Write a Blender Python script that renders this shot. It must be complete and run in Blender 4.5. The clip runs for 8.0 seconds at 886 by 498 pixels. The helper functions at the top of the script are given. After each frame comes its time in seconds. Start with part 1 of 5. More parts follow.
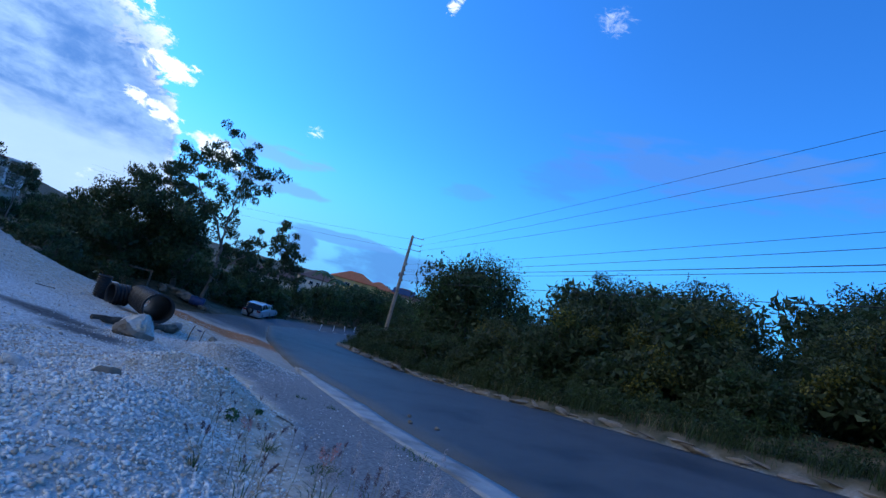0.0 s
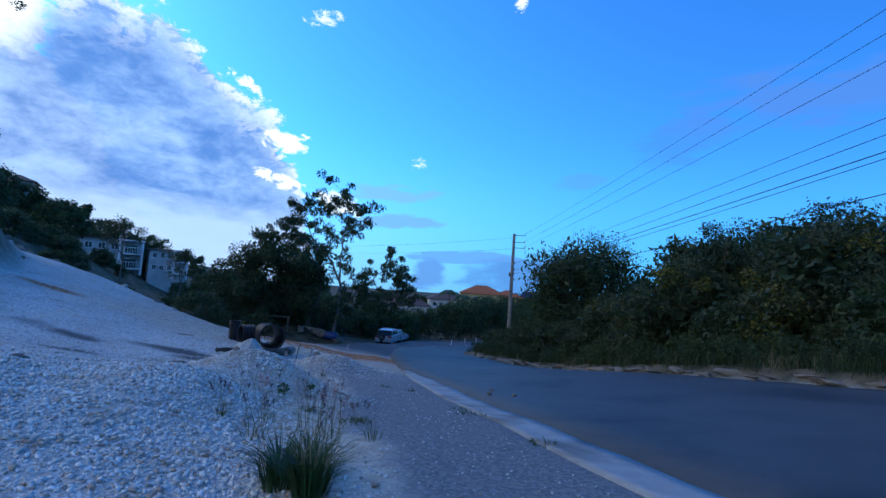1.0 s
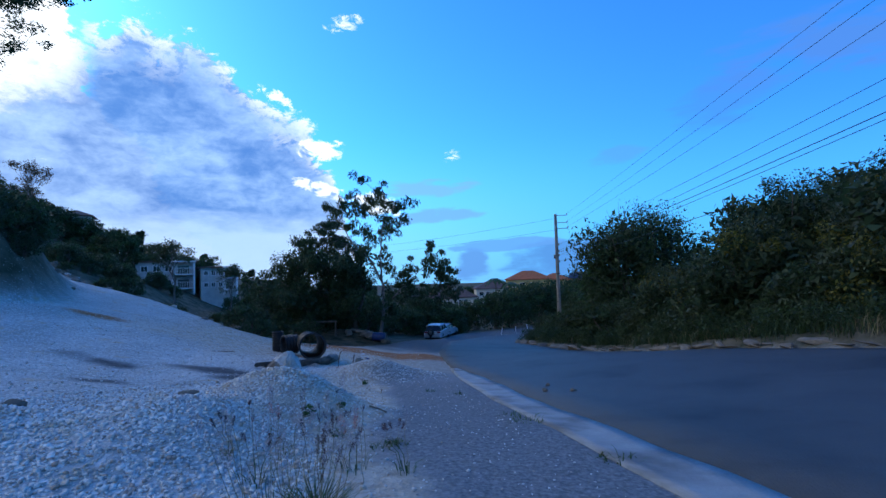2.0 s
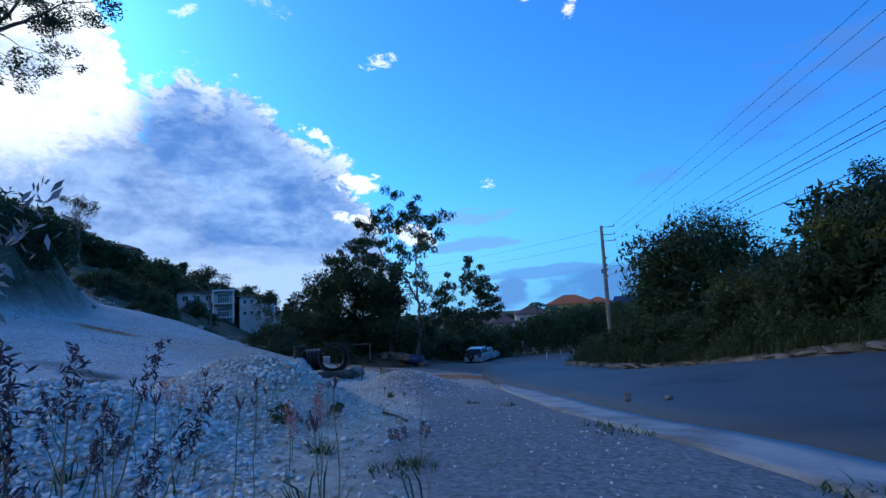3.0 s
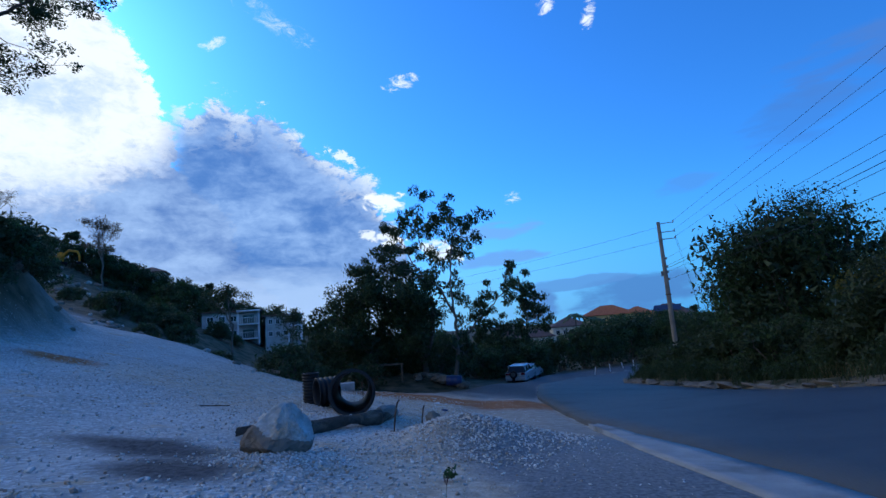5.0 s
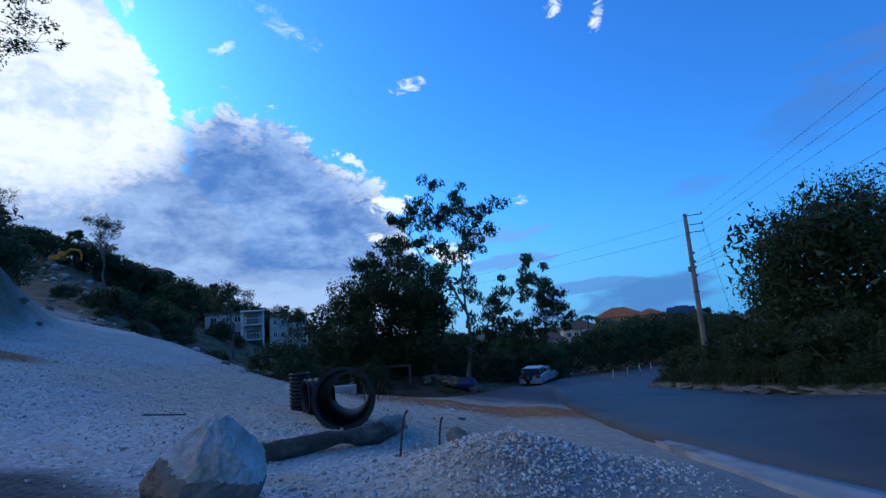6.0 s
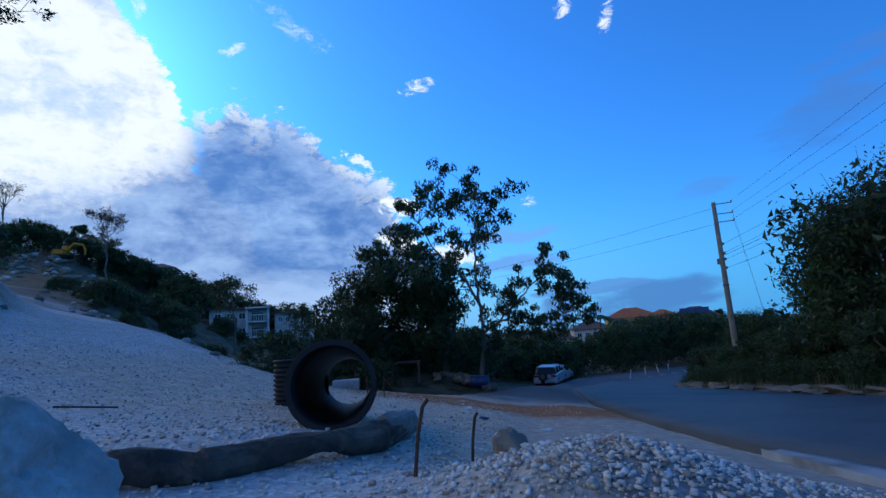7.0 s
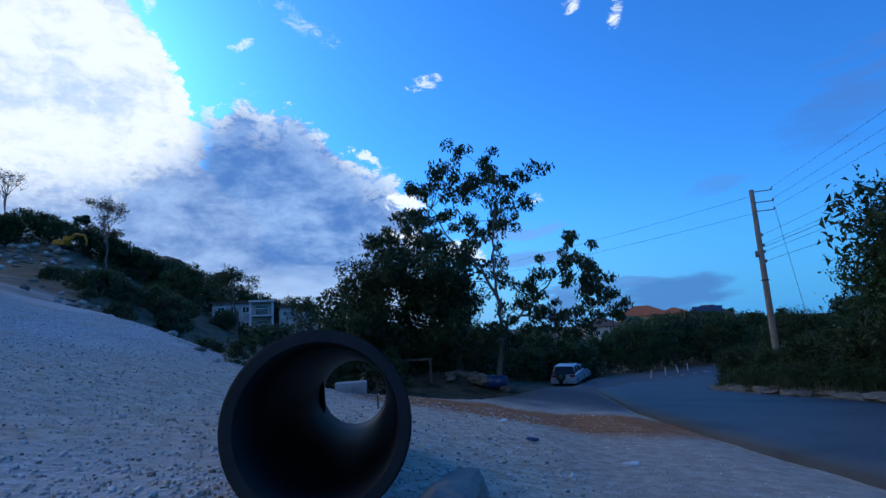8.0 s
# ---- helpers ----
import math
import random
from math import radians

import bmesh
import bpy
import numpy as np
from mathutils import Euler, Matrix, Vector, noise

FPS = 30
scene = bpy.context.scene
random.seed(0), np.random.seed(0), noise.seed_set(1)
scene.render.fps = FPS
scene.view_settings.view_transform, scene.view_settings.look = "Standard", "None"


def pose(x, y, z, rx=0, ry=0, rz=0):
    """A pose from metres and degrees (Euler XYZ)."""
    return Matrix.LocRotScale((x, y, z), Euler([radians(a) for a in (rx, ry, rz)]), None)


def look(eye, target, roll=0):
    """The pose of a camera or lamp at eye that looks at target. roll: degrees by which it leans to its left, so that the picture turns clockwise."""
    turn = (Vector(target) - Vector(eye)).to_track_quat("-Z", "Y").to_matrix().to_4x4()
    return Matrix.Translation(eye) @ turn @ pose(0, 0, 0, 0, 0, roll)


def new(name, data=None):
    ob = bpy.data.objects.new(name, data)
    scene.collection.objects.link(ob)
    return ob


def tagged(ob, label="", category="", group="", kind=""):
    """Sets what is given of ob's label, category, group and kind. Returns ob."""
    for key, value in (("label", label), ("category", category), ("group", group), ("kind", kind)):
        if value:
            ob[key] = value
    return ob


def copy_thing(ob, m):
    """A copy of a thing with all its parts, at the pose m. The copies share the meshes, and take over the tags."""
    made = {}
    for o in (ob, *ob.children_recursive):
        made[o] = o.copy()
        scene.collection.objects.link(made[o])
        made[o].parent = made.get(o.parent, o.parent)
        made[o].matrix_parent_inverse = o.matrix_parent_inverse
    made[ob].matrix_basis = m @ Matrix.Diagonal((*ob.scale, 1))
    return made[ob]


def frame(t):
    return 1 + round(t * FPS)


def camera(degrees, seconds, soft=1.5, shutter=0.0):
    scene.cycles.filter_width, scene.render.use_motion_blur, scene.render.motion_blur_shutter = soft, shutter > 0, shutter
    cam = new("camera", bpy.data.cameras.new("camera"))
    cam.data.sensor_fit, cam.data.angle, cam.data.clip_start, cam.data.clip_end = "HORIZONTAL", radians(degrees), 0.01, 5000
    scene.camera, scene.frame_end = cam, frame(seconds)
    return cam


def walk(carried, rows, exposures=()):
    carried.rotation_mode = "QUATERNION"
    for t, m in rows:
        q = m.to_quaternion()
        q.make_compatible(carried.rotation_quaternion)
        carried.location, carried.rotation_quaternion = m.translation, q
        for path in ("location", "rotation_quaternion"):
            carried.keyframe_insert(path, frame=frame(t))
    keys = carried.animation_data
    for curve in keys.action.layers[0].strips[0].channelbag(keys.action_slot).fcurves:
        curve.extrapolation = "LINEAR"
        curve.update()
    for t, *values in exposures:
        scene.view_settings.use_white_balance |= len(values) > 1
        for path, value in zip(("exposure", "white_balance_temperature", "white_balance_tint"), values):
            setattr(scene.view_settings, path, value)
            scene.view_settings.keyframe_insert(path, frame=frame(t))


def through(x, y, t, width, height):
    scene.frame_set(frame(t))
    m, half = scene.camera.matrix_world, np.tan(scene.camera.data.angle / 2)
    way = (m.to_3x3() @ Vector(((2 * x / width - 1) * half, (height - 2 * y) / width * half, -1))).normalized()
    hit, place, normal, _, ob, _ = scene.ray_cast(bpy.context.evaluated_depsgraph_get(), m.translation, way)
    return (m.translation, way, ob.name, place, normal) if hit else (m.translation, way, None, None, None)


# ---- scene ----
cam = camera(83.0, 8.0)
PATH = [
    (0, (-0.115, -0.012, 1.480), (0.095, 1.968, 1.670), 15.9),
    (0.5, (1.103, -0.439, 1.181), (0.970, 1.550, 1.335), 9.1),
    (1, (1.552, -0.451, 1.120), (1.277, 1.525, 1.265), 4.0),
    (1.5, (1.680, -0.164, 1.204), (1.318, 1.799, 1.322), 1.3),
    (2, (1.560, 0.471, 1.144), (1.120, 2.419, 1.251), -1.7),
    (2.2, (1.485, 0.875, 1.028), (1.001, 2.811, 1.152), -2.4),
    (3.3, (0.726, 3.199, 0.157), (0.127, 5.090, 0.415), -3.3),
    (3.5, (0.522, 3.656, 0.050), (-0.086, 5.541, 0.323), -4.1),
    (4, (0.111, 4.474, -0.001), (-0.527, 6.347, 0.293), -5.0),
    (4.5, (-0.332, 5.250, 0.275), (-0.988, 7.115, 0.569), -4.8),
    (6, (-1.768, 8.127, 0.026), (-2.467, 9.974, 0.336), -4.4),
    (6.5, (-2.244, 9.034, -0.198), (-2.958, 10.875, 0.117), -4.2),
    (7, (-2.688, 9.841, -0.323), (-3.416, 11.678, -0.007), -4.0),
    (7.5, (-3.238, 10.705, -0.360), (-3.977, 12.538, -0.051), -4.0),
    (8, (-3.893, 11.715, -0.356), (-4.646, 13.543, -0.052), -3.4),
]
walk(cam, [(t, look(eye, target, roll)) for t, eye, target, roll in PATH], exposures=[(0, .38), (2.2, .36), (3.3, .15), (8, -.07)])

# ---- world and sun ----
SUN_AZ, SUN_EL = -62.0, 27.0
world = bpy.data.worlds.new("dusk_sky")
scene.world = world
world.use_nodes = True
wt = world.node_tree
wt.nodes.clear()


def wnode(kind, **props):
    n = wt.nodes.new(kind)
    for k, v in props.items():
        if k == "op":
            n.operation = v
        elif k == "blend":
            n.blend_type = v
        elif k == "dtype":
            n.data_type = v
    return n


def wmath(op, a, b=None, c=None):
    n = wnode("ShaderNodeMath", op=op)
    for i, v in enumerate((a, b, c)):
        if v is None:
            continue
        if isinstance(v, (int, float)):
            n.inputs[i].default_value = v
        else:
            wt.links.new(v, n.inputs[i])
    return n.outputs[0]


def wstep(v, lo, hi):
    n = wt.nodes.new("ShaderNodeMapRange")
    n.interpolation_type = "SMOOTHSTEP"
    n.inputs[1].default_value, n.inputs[2].default_value = lo, hi
    wt.links.new(v, n.inputs[0])
    return n.outputs[0]


def wmix(f, a, b, blend="MIX"):
    n = wt.nodes.new("ShaderNodeMixRGB")
    n.blend_type = blend
    if isinstance(f, (int, float)):
        n.inputs[0].default_value = f
    else:
        wt.links.new(f, n.inputs[0])
    for i, v in ((1, a), (2, b)):
        if isinstance(v, tuple):
            n.inputs[i].default_value = (*v, 1)
        else:
            wt.links.new(v, n.inputs[i])
    return n.outputs[0]


wtc = wt.nodes.new("ShaderNodeTexCoord")
wsep = wt.nodes.new("ShaderNodeSeparateXYZ")
wt.links.new(wtc.outputs["Generated"], wsep.inputs[0])
AZ = wmath("MULTIPLY", wmath("ARCTAN2", wsep.outputs[0], wsep.outputs[1]), 57.2958)
EL = wmath("MULTIPLY", wmath("ARCSINE", wsep.outputs[2]), 57.2958)


def wnoise(scale, stretch=1.0, detail=7.0, rough=0.6, shift=0.0, warp=0.0):
    comb = wt.nodes.new("ShaderNodeCombineXYZ")
    wt.links.new(wmath("MULTIPLY", AZ, scale / 10), comb.inputs[0])
    wt.links.new(wmath("MULTIPLY", EL, scale * stretch / 10), comb.inputs[1])
    comb.inputs[2].default_value = shift
    n = wt.nodes.new("ShaderNodeTexNoise")
    n.inputs["Scale"].default_value, n.inputs["Detail"].default_value, n.inputs["Roughness"].default_value = 1.0, detail, rough
    n.inputs["Distortion"].default_value = warp
    wt.links.new(comb.outputs[0], n.inputs["Vector"])
    return n.outputs["Fac"]


sky = wt.nodes.new("ShaderNodeTexSky")
sky.sky_type = "NISHITA"
sky.sun_disc = False
sky.sun_elevation, sky.sun_rotation = radians(SUN_EL), radians(SUN_AZ)
sky.air_density, sky.dust_density, sky.ozone_density = 1.1, 0.6, 2.2
base = wmix(1.0, sky.outputs[0], (0.19, 0.77, 1.66), "MULTIPLY")
base = wmix(1.0, base, (0.138, 0.138, 0.138), "MULTIPLY")
haze = wmix(wstep(AZ, 15.0, -30.0), (0.075, 0.41, 0.95), (0.22, 0.54, 1.0))
base = wmix(wmath("MULTIPLY", wstep(EL, 16.0, -2.0), 0.85), base, haze)

puff = wnoise(1.25, 1.6, 8, 0.56, 3.1, 0.3)
fine = wnoise(4.5, 1.6, 8, 0.65, 7.7, 0.4)
crisp = wnoise(9.0, 1.5, 8, 0.7, 2.2, 0.3)
broad = wnoise(0.7, 1.6, 4, 0.5, 1.3)
long_noise = wnoise(1.4, 3.5, 6, 0.55, 5.0, 0.2)
wisp = wnoise(5.0, 2.0, 8, 0.7, 11.0, 0.8)


def wprofile(points):
    """A height over the bearing: straight runs between the points (bearing, height), in degrees."""
    n = wt.nodes.new("ShaderNodeValToRGB")
    lo, hi = points[0][0], points[-1][0]
    m = wt.nodes.new("ShaderNodeMapRange")
    m.inputs[1].default_value, m.inputs[2].default_value = lo, hi
    wt.links.new(AZ, m.inputs[0])
    wt.links.new(m.outputs[0], n.inputs[0])
    els = n.color_ramp.elements
    while len(els) < len(points):
        els.new(0.5)
    for e, (a, h) in zip(els, points):
        e.position = (a - lo) / (hi - lo)
        v = (h + 10) / 60
        e.color = (v, v, v, 1)
    return wmath("SUBTRACT", wmath("MULTIPLY", n.outputs[0], 60.0), 10.0)


def centred(tex, amount):
    return wmath("MULTIPLY", wmath("SUBTRACT", tex, 0.5), amount)


# the large bank over the hill: a towering sunlit part behind a broad grey one
tower_top = wprofile(((-160, 44), (-72, 44), (-58.5, 38), (-55.5, 32.5), (-51.5, 26.8), (-49.2, 22.0), (-46.0, 16.0), (-30, -8)))
tower = wmath("ADD", wmath("SUBTRACT", tower_top, EL), wmath("ADD", wmath("ADD", centred(puff, 11.0), centred(fine, 8.0)), centred(crisp, 5.0)))
tower = wstep(tower, -0.3, 1.1)
bank_top = wprofile(((-160, 18), (-66, 17.5), (-55, 19.5), (-50, 22.6), (-46.6, 23.6), (-44.6, 25.2), (-42.4, 24.0), (-39.5, 24.2), (-35, 21.2), (-31.4, 18.2), (-27.5, 15.6), (-25.0, 11.5), (-22.5, 3), (-19, -9)))
under = wmath("ADD", wmath("SUBTRACT", bank_top, EL), wmath("ADD", wmath("ADD", centred(puff, 9.0), centred(fine, 8.0)), centred(crisp, 5.0)))
bank = wstep(under, -0.5, 1.3)
rim = wmath("MULTIPLY", wmath("SUBTRACT", 1.0, wstep(under, 0.4, 4.2)), wstep(wmath("ADD", fine, centred(crisp, 0.5)), 0.38, 0.62))
body = wmath("ADD", wmath("ADD", wmath("MULTIPLY", puff, 0.58), wmath("MULTIPLY", long_noise, 0.34)), wmath("MULTIPLY", fine, 0.30))
body = wmath("ADD", body, wmath("MULTIPLY", wstep(AZ, -46.0, -58.0), 0.07))
grey = wmix(wstep(body, 0.47, 0.80), (0.082, 0.215, 0.58), (0.36, 0.57, 0.96))
low = wstep(wmath("ADD", EL, wmath("ADD", centred(long_noise, 5.0), centred(puff, 3.0))), 7.4, 5.0)
grey = wmix(wmath("MULTIPLY", low, 0.9), grey, (0.42, 0.62, 0.98))
lit = wstep(wmath("ADD", body, centred(crisp, 0.25)), 0.75, 0.84)
grey = wmix(wmath("MAXIMUM", wmath("MULTIPLY", rim, 0.85), wmath("MULTIPLY", lit, 0.8)), grey, (0.95, 1.05, 1.12))
white = wmix(wstep(wmath("ADD", wmath("ADD", wmath("MULTIPLY", puff, 0.7), wmath("MULTIPLY", fine, 0.45)), wmath("MULTIPLY", wstep(EL, 30.0, 20.0), 0.05)), 0.66, 0.42), (0.97, 1.04, 1.10), (0.56, 0.73, 1.04))
col = wmix(wmath("MULTIPLY", tower, 0.97), base, white)
veil = wstep(under, 1.0, 6.5)
soft_bank = wmix(wstep(AZ, -47.0, -50.5), bank, veil)
col = wmix(wmath("MULTIPLY", soft_bank, 0.97), col, grey)


def cloudlet(col, az, el, wa, we, colour, amount, lo, hi, tex, tilt=0.0):
    """A small cloud: a soft ellipse of sky, broken up by noise."""
    da = wmath("SUBTRACT", AZ, az)
    de = wmath("SUBTRACT", wmath("SUBTRACT", EL, el), wmath("MULTIPLY", da, tilt))
    r = wmath("ADD", wmath("POWER", wmath("ABSOLUTE", wmath("DIVIDE", da, wa)), 2.0), wmath("POWER", wmath("ABSOLUTE", wmath("DIVIDE", de, we)), 2.0))
    soft = wmath("SUBTRACT", 1.0, wmath("MINIMUM", r, 1.0))
    m = wstep(wmath("ADD", wmath("MULTIPLY", soft, 0.35), tex), lo, hi)
    m = wmath("MULTIPLY", wmath("MULTIPLY", m, amount), wstep(soft, 0.0, 0.3))
    return wmix(m, col, colour)


WHITE = (0.95, 1.05, 1.1)
col = cloudlet(col, 33, 19.5, 22, 4.2, (0.075, 0.23, 0.68), 0.8, 0.61, 0.87, long_noise, 0.0)
col = cloudlet(col, 18, 16.5, 8, 3.2, (0.06, 0.25, 0.76), 0.6, 0.61, 0.89, long_noise, 0.25)
col = cloudlet(col, 6.6, 12.2, 4.5, 1.4, (0.09, 0.32, 0.82), 0.6, 0.64, 0.84, long_noise, 0.1)
col = cloudlet(col, 0.8, 1.4, 8.5, 3.0, (0.075, 0.235, 0.61), 0.85, 0.58, 0.78, wmath("ADD", wmath("MULTIPLY", long_noise, 0.6), wmath("MULTIPLY", puff, 0.4)), 0.08)
col = cloudlet(col, -9.5, 1.2, 3.4, 2.2, (0.10, 0.28, 0.68), 0.9, 0.61, 0.75, puff)
col = cloudlet(col, -5.5, 3.4, 8, 0.9, (0.11, 0.32, 0.75), 0.8, 0.61, 0.75, long_noise, 0.06)
col = cloudlet(col, -14, 6.8, 7, 1.3, (0.16, 0.36, 0.80), 0.7, 0.65, 0.81, long_noise, 0.05)
col = cloudlet(col, -14, 10.2, 8, 1.5, (0.20, 0.40, 0.85), 0.6, 0.67, 0.85, long_noise)
col = cloudlet(col, -19.8, 8.4, 4.5, 2.0, (0.85, 0.98, 1.08), 0.9, 0.68, 0.82, fine, -0.2)
col = cloudlet(col, -26.2, 14.3, 3.4, 1.7, (1.0, 1.08, 1.12), 0.95, 0.64, 0.78, fine, -0.1)
col = cloudlet(col, -26.5, 10.0, 4.0, 1.3, (0.95, 1.05, 1.1), 0.85, 0.70, 0.82, fine, -0.25)
col = cloudlet(col, -31.0, 19.5, 3.0, 1.2, (0.95, 1.05, 1.1), 0.85, 0.72, 0.86, crisp, -0.4)
col = cloudlet(col, -23.4, 27.2, 3.4, 1.3, WHITE, 0.9, 0.72, 0.94, wisp, 0.22)
col = cloudlet(col, -4.9, 33.2, 1.9, 1.8, WHITE, 0.95, 0.70, 0.94, wisp, 0.6)
col = cloudlet(col, -0.4, 31.0, 1.7, 2.3, WHITE, 0.95, 0.72, 0.94, wisp, 1.2)
col = cloudlet(col, -11.4, 13.6, 2.4, 1.2, WHITE, 0.85, 0.74, 0.94, wisp, 0.1)
col = cloudlet(col, -38.0, 32.8, 7, 2.0, WHITE, 0.5, 0.72, 1.05, wisp, -0.45)
col = cloudlet(col, -44.6, 30.1, 2.4, 0.8, WHITE, 0.7, 0.68, 0.94, wisp, 0.35)
col = cloudlet(col, -54.0, 33.0, 1.2, 2.6, WHITE, 0.7, 0.68, 0.94, wisp)
col = cloudlet(col, 18.6, 32.8, 3.5, 2.2, WHITE, 0.45, 0.72, 1.05, wisp)
wbg = wt.nodes.new("ShaderNodeBackground")
wbg.inputs["Strength"].default_value = 1.0
wout = wt.nodes.new("ShaderNodeOutputWorld")
wt.links.new(col, wbg.inputs["Color"])
wt.links.new(wbg.outputs[0], wout.inputs["Surface"])

sun_data = bpy.data.lights.new("sun", "SUN")
sun_data.energy, sun_data.angle, sun_data.color = 0.25, radians(14), (1.0, 0.95, 0.9)
sun = new("sun", sun_data)
s_az, s_el = radians(SUN_AZ), radians(SUN_EL)
sun.matrix_world = look((math.sin(s_az) * math.cos(s_el) * 50, math.cos(s_az) * math.cos(s_el) * 50, math.sin(s_el) * 50), (0, 0, 0))

# ---- materials ----


def material(name, dark, light, scale=6.0, rough=0.85, bump=0.25, fine=8.0, metal=0.0, spec=0.3, vary=0.0, stain=None, stain_scale=0.6, odd=None, island=0.0):
    """A surface with two scales of variation and fine relief. vary: change from object to object; island: from piece to piece."""
    m = bpy.data.materials.new(name)
    m.use_nodes = True
    t = m.node_tree
    b = t.nodes["Principled BSDF"]
    tc = t.nodes.new("ShaderNodeTexCoord")

    def nz(s, d=6.0, r=0.6):
        n = t.nodes.new("ShaderNodeTexNoise")
        n.inputs["Scale"].default_value, n.inputs["Detail"].default_value, n.inputs["Roughness"].default_value = s, d, r
        t.links.new(tc.outputs["Object"], n.inputs["Vector"])
        return n.outputs["Fac"]

    def mix(f, a, c, blend="MIX"):
        n = t.nodes.new("ShaderNodeMixRGB")
        n.blend_type = blend
        for i, v in enumerate((f, a, c)):
            if isinstance(v, tuple):
                n.inputs[i].default_value = (*v, 1)
            elif isinstance(v, (int, float)):
                n.inputs[i].default_value = v
            else:
                t.links.new(v, n.inputs[i])
        return n.outputs[0]

    def ramp(v, lo, hi):
        n = t.nodes.new("ShaderNodeMapRange")
        n.inputs[1].default_value, n.inputs[2].default_value = lo, hi
        t.links.new(v, n.inputs[0])
        return n.outputs[0]

    c = mix(ramp(nz(scale), 0.3, 0.7), dark, light)
    c = mix(ramp(nz(scale * fine, 3.0), 0.35, 0.75), c, mix(0.5, c, dark))
    if stain:
        c = mix(ramp(nz(stain_scale, 5.0), 0.5, 0.66), c, stain)
    if vary:
        oi = t.nodes.new("ShaderNodeObjectInfo")
        c = mix(ramp(oi.outputs["Random"], 0, 1), c, mix(1.0, c, (1 - vary, 1 - vary, 1 - vary), "MULTIPLY"))
    if island:
        g = t.nodes.new("ShaderNodeNewGeometry")
        c = mix(ramp(g.outputs["Random Per Island"], 0, 1), c, mix(1.0, c, (1 - island, 1 - island, 1 - island), "MULTIPLY"))
    if odd:
        g = t.nodes.new("ShaderNodeNewGeometry")
        c = mix(ramp(g.outputs["Random Per Island"], 0.80, 0.82), c, mix(0.62, c, odd))
    t.links.new(c, b.inputs["Base Color"])
    b.inputs["Roughness"].default_value, b.inputs["Metallic"].default_value = rough, metal
    b.inputs["Specular IOR Level"].default_value = spec
    if bump:
        bn = t.nodes.new("ShaderNodeBump")
        bn.inputs["Strength"].default_value, bn.inputs["Distance"].default_value = bump, 0.02
        t.links.new(nz(scale * fine * 0.7, 6.0), bn.inputs["Height"])
        t.links.new(bn.outputs[0], b.inputs["Normal"])
    return m


def leaf_material(name, dark, light, through=0.33):
    m = material(name, dark, light, scale=1.2, rough=0.55, bump=0, fine=12, spec=0.35, island=0.55)
    t = m.node_tree
    b = t.nodes["Principled BSDF"]
    out = t.nodes["Material Output"]
    tr = t.nodes.new("ShaderNodeBsdfTranslucent")
    link = b.inputs["Base Color"].links[0].from_socket
    t.links.new(link, tr.inputs["Color"])
    ms = t.nodes.new("ShaderNodeMixShader")
    ms.inputs[0].default_value = through
    t.links.new(b.outputs[0], ms.inputs[1])
    t.links.new(tr.outputs[0], ms.inputs[2])
    t.links.new(ms.outputs[0], out.inputs["Surface"])
    return m


M_ASPHALT = material("asphalt", (0.042, 0.043, 0.046), (0.082, 0.082, 0.082), scale=0.9, rough=0.62, bump=0.6, spec=0.5, fine=60, stain=(0.024, 0.024, 0.026), stain_scale=0.45)
M_PATCH = material("old_asphalt_fill", (0.06, 0.06, 0.062), (0.12, 0.117, 0.115), scale=3, rough=0.9, bump=0.6, fine=25)
M_CONCRETE = material("worn_concrete", (0.28, 0.28, 0.275), (0.42, 0.42, 0.41), scale=2.5, rough=0.9, bump=0.4, fine=18, stain=(0.17, 0.165, 0.16), stain_scale=0.8)
M_STONE = material("limestone_gravel", (0.66, 0.645, 0.61), (0.90, 0.885, 0.85), scale=9, rough=0.9, bump=0.25, fine=6, island=0.34, stain=(0.60, 0.51, 0.40), stain_scale=2.5, odd=(0.34, 0.22, 0.14))
M_ROCK = material("limestone_boulder", (0.34, 0.32, 0.29), (0.74, 0.72, 0.68), scale=5.0, rough=0.92, bump=1.0, fine=7, stain=(0.36, 0.27, 0.185), stain_scale=2.2)
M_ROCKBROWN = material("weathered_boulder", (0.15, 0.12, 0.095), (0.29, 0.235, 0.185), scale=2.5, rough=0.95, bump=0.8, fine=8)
M_BERM = material("earthy_stone_edge", (0.15, 0.12, 0.09), (0.34, 0.285, 0.225), scale=2.0, rough=0.95, bump=0.7, fine=10, vary=0.35)
M_BARK = material("bark", (0.07, 0.055, 0.045), (0.19, 0.16, 0.13), scale=3, rough=0.95, bump=0.9, fine=9)
M_PALEBARK = material("pale_bark", (0.09, 0.08, 0.07), (0.21, 0.19, 0.165), scale=3, rough=0.95, bump=0.8, fine=9)
M_LOG = material("weathered_log", (0.03, 0.025, 0.021), (0.12, 0.10, 0.082), scale=3.2, rough=0.95, bump=1.0, fine=8, stain=(0.19, 0.15, 0.11), stain_scale=2.2)
M_POLE = material("weathered_pole_wood", (0.20, 0.175, 0.15), (0.36, 0.325, 0.285), scale=2.0, rough=0.9, bump=0.5, fine=14)
M_PLASTIC = material("black_pipe_plastic", (0.012, 0.012, 0.013), (0.026, 0.026, 0.028), scale=3, rough=0.55, bump=0.12, fine=12, spec=0.22, stain=(0.03, 0.028, 0.026), stain_scale=1.6)
M_BLUEDRUM = material("blue_drum_plastic", (0.012, 0.03, 0.11), (0.02, 0.05, 0.17), scale=3, rough=0.4, bump=0.1, spec=0.5)
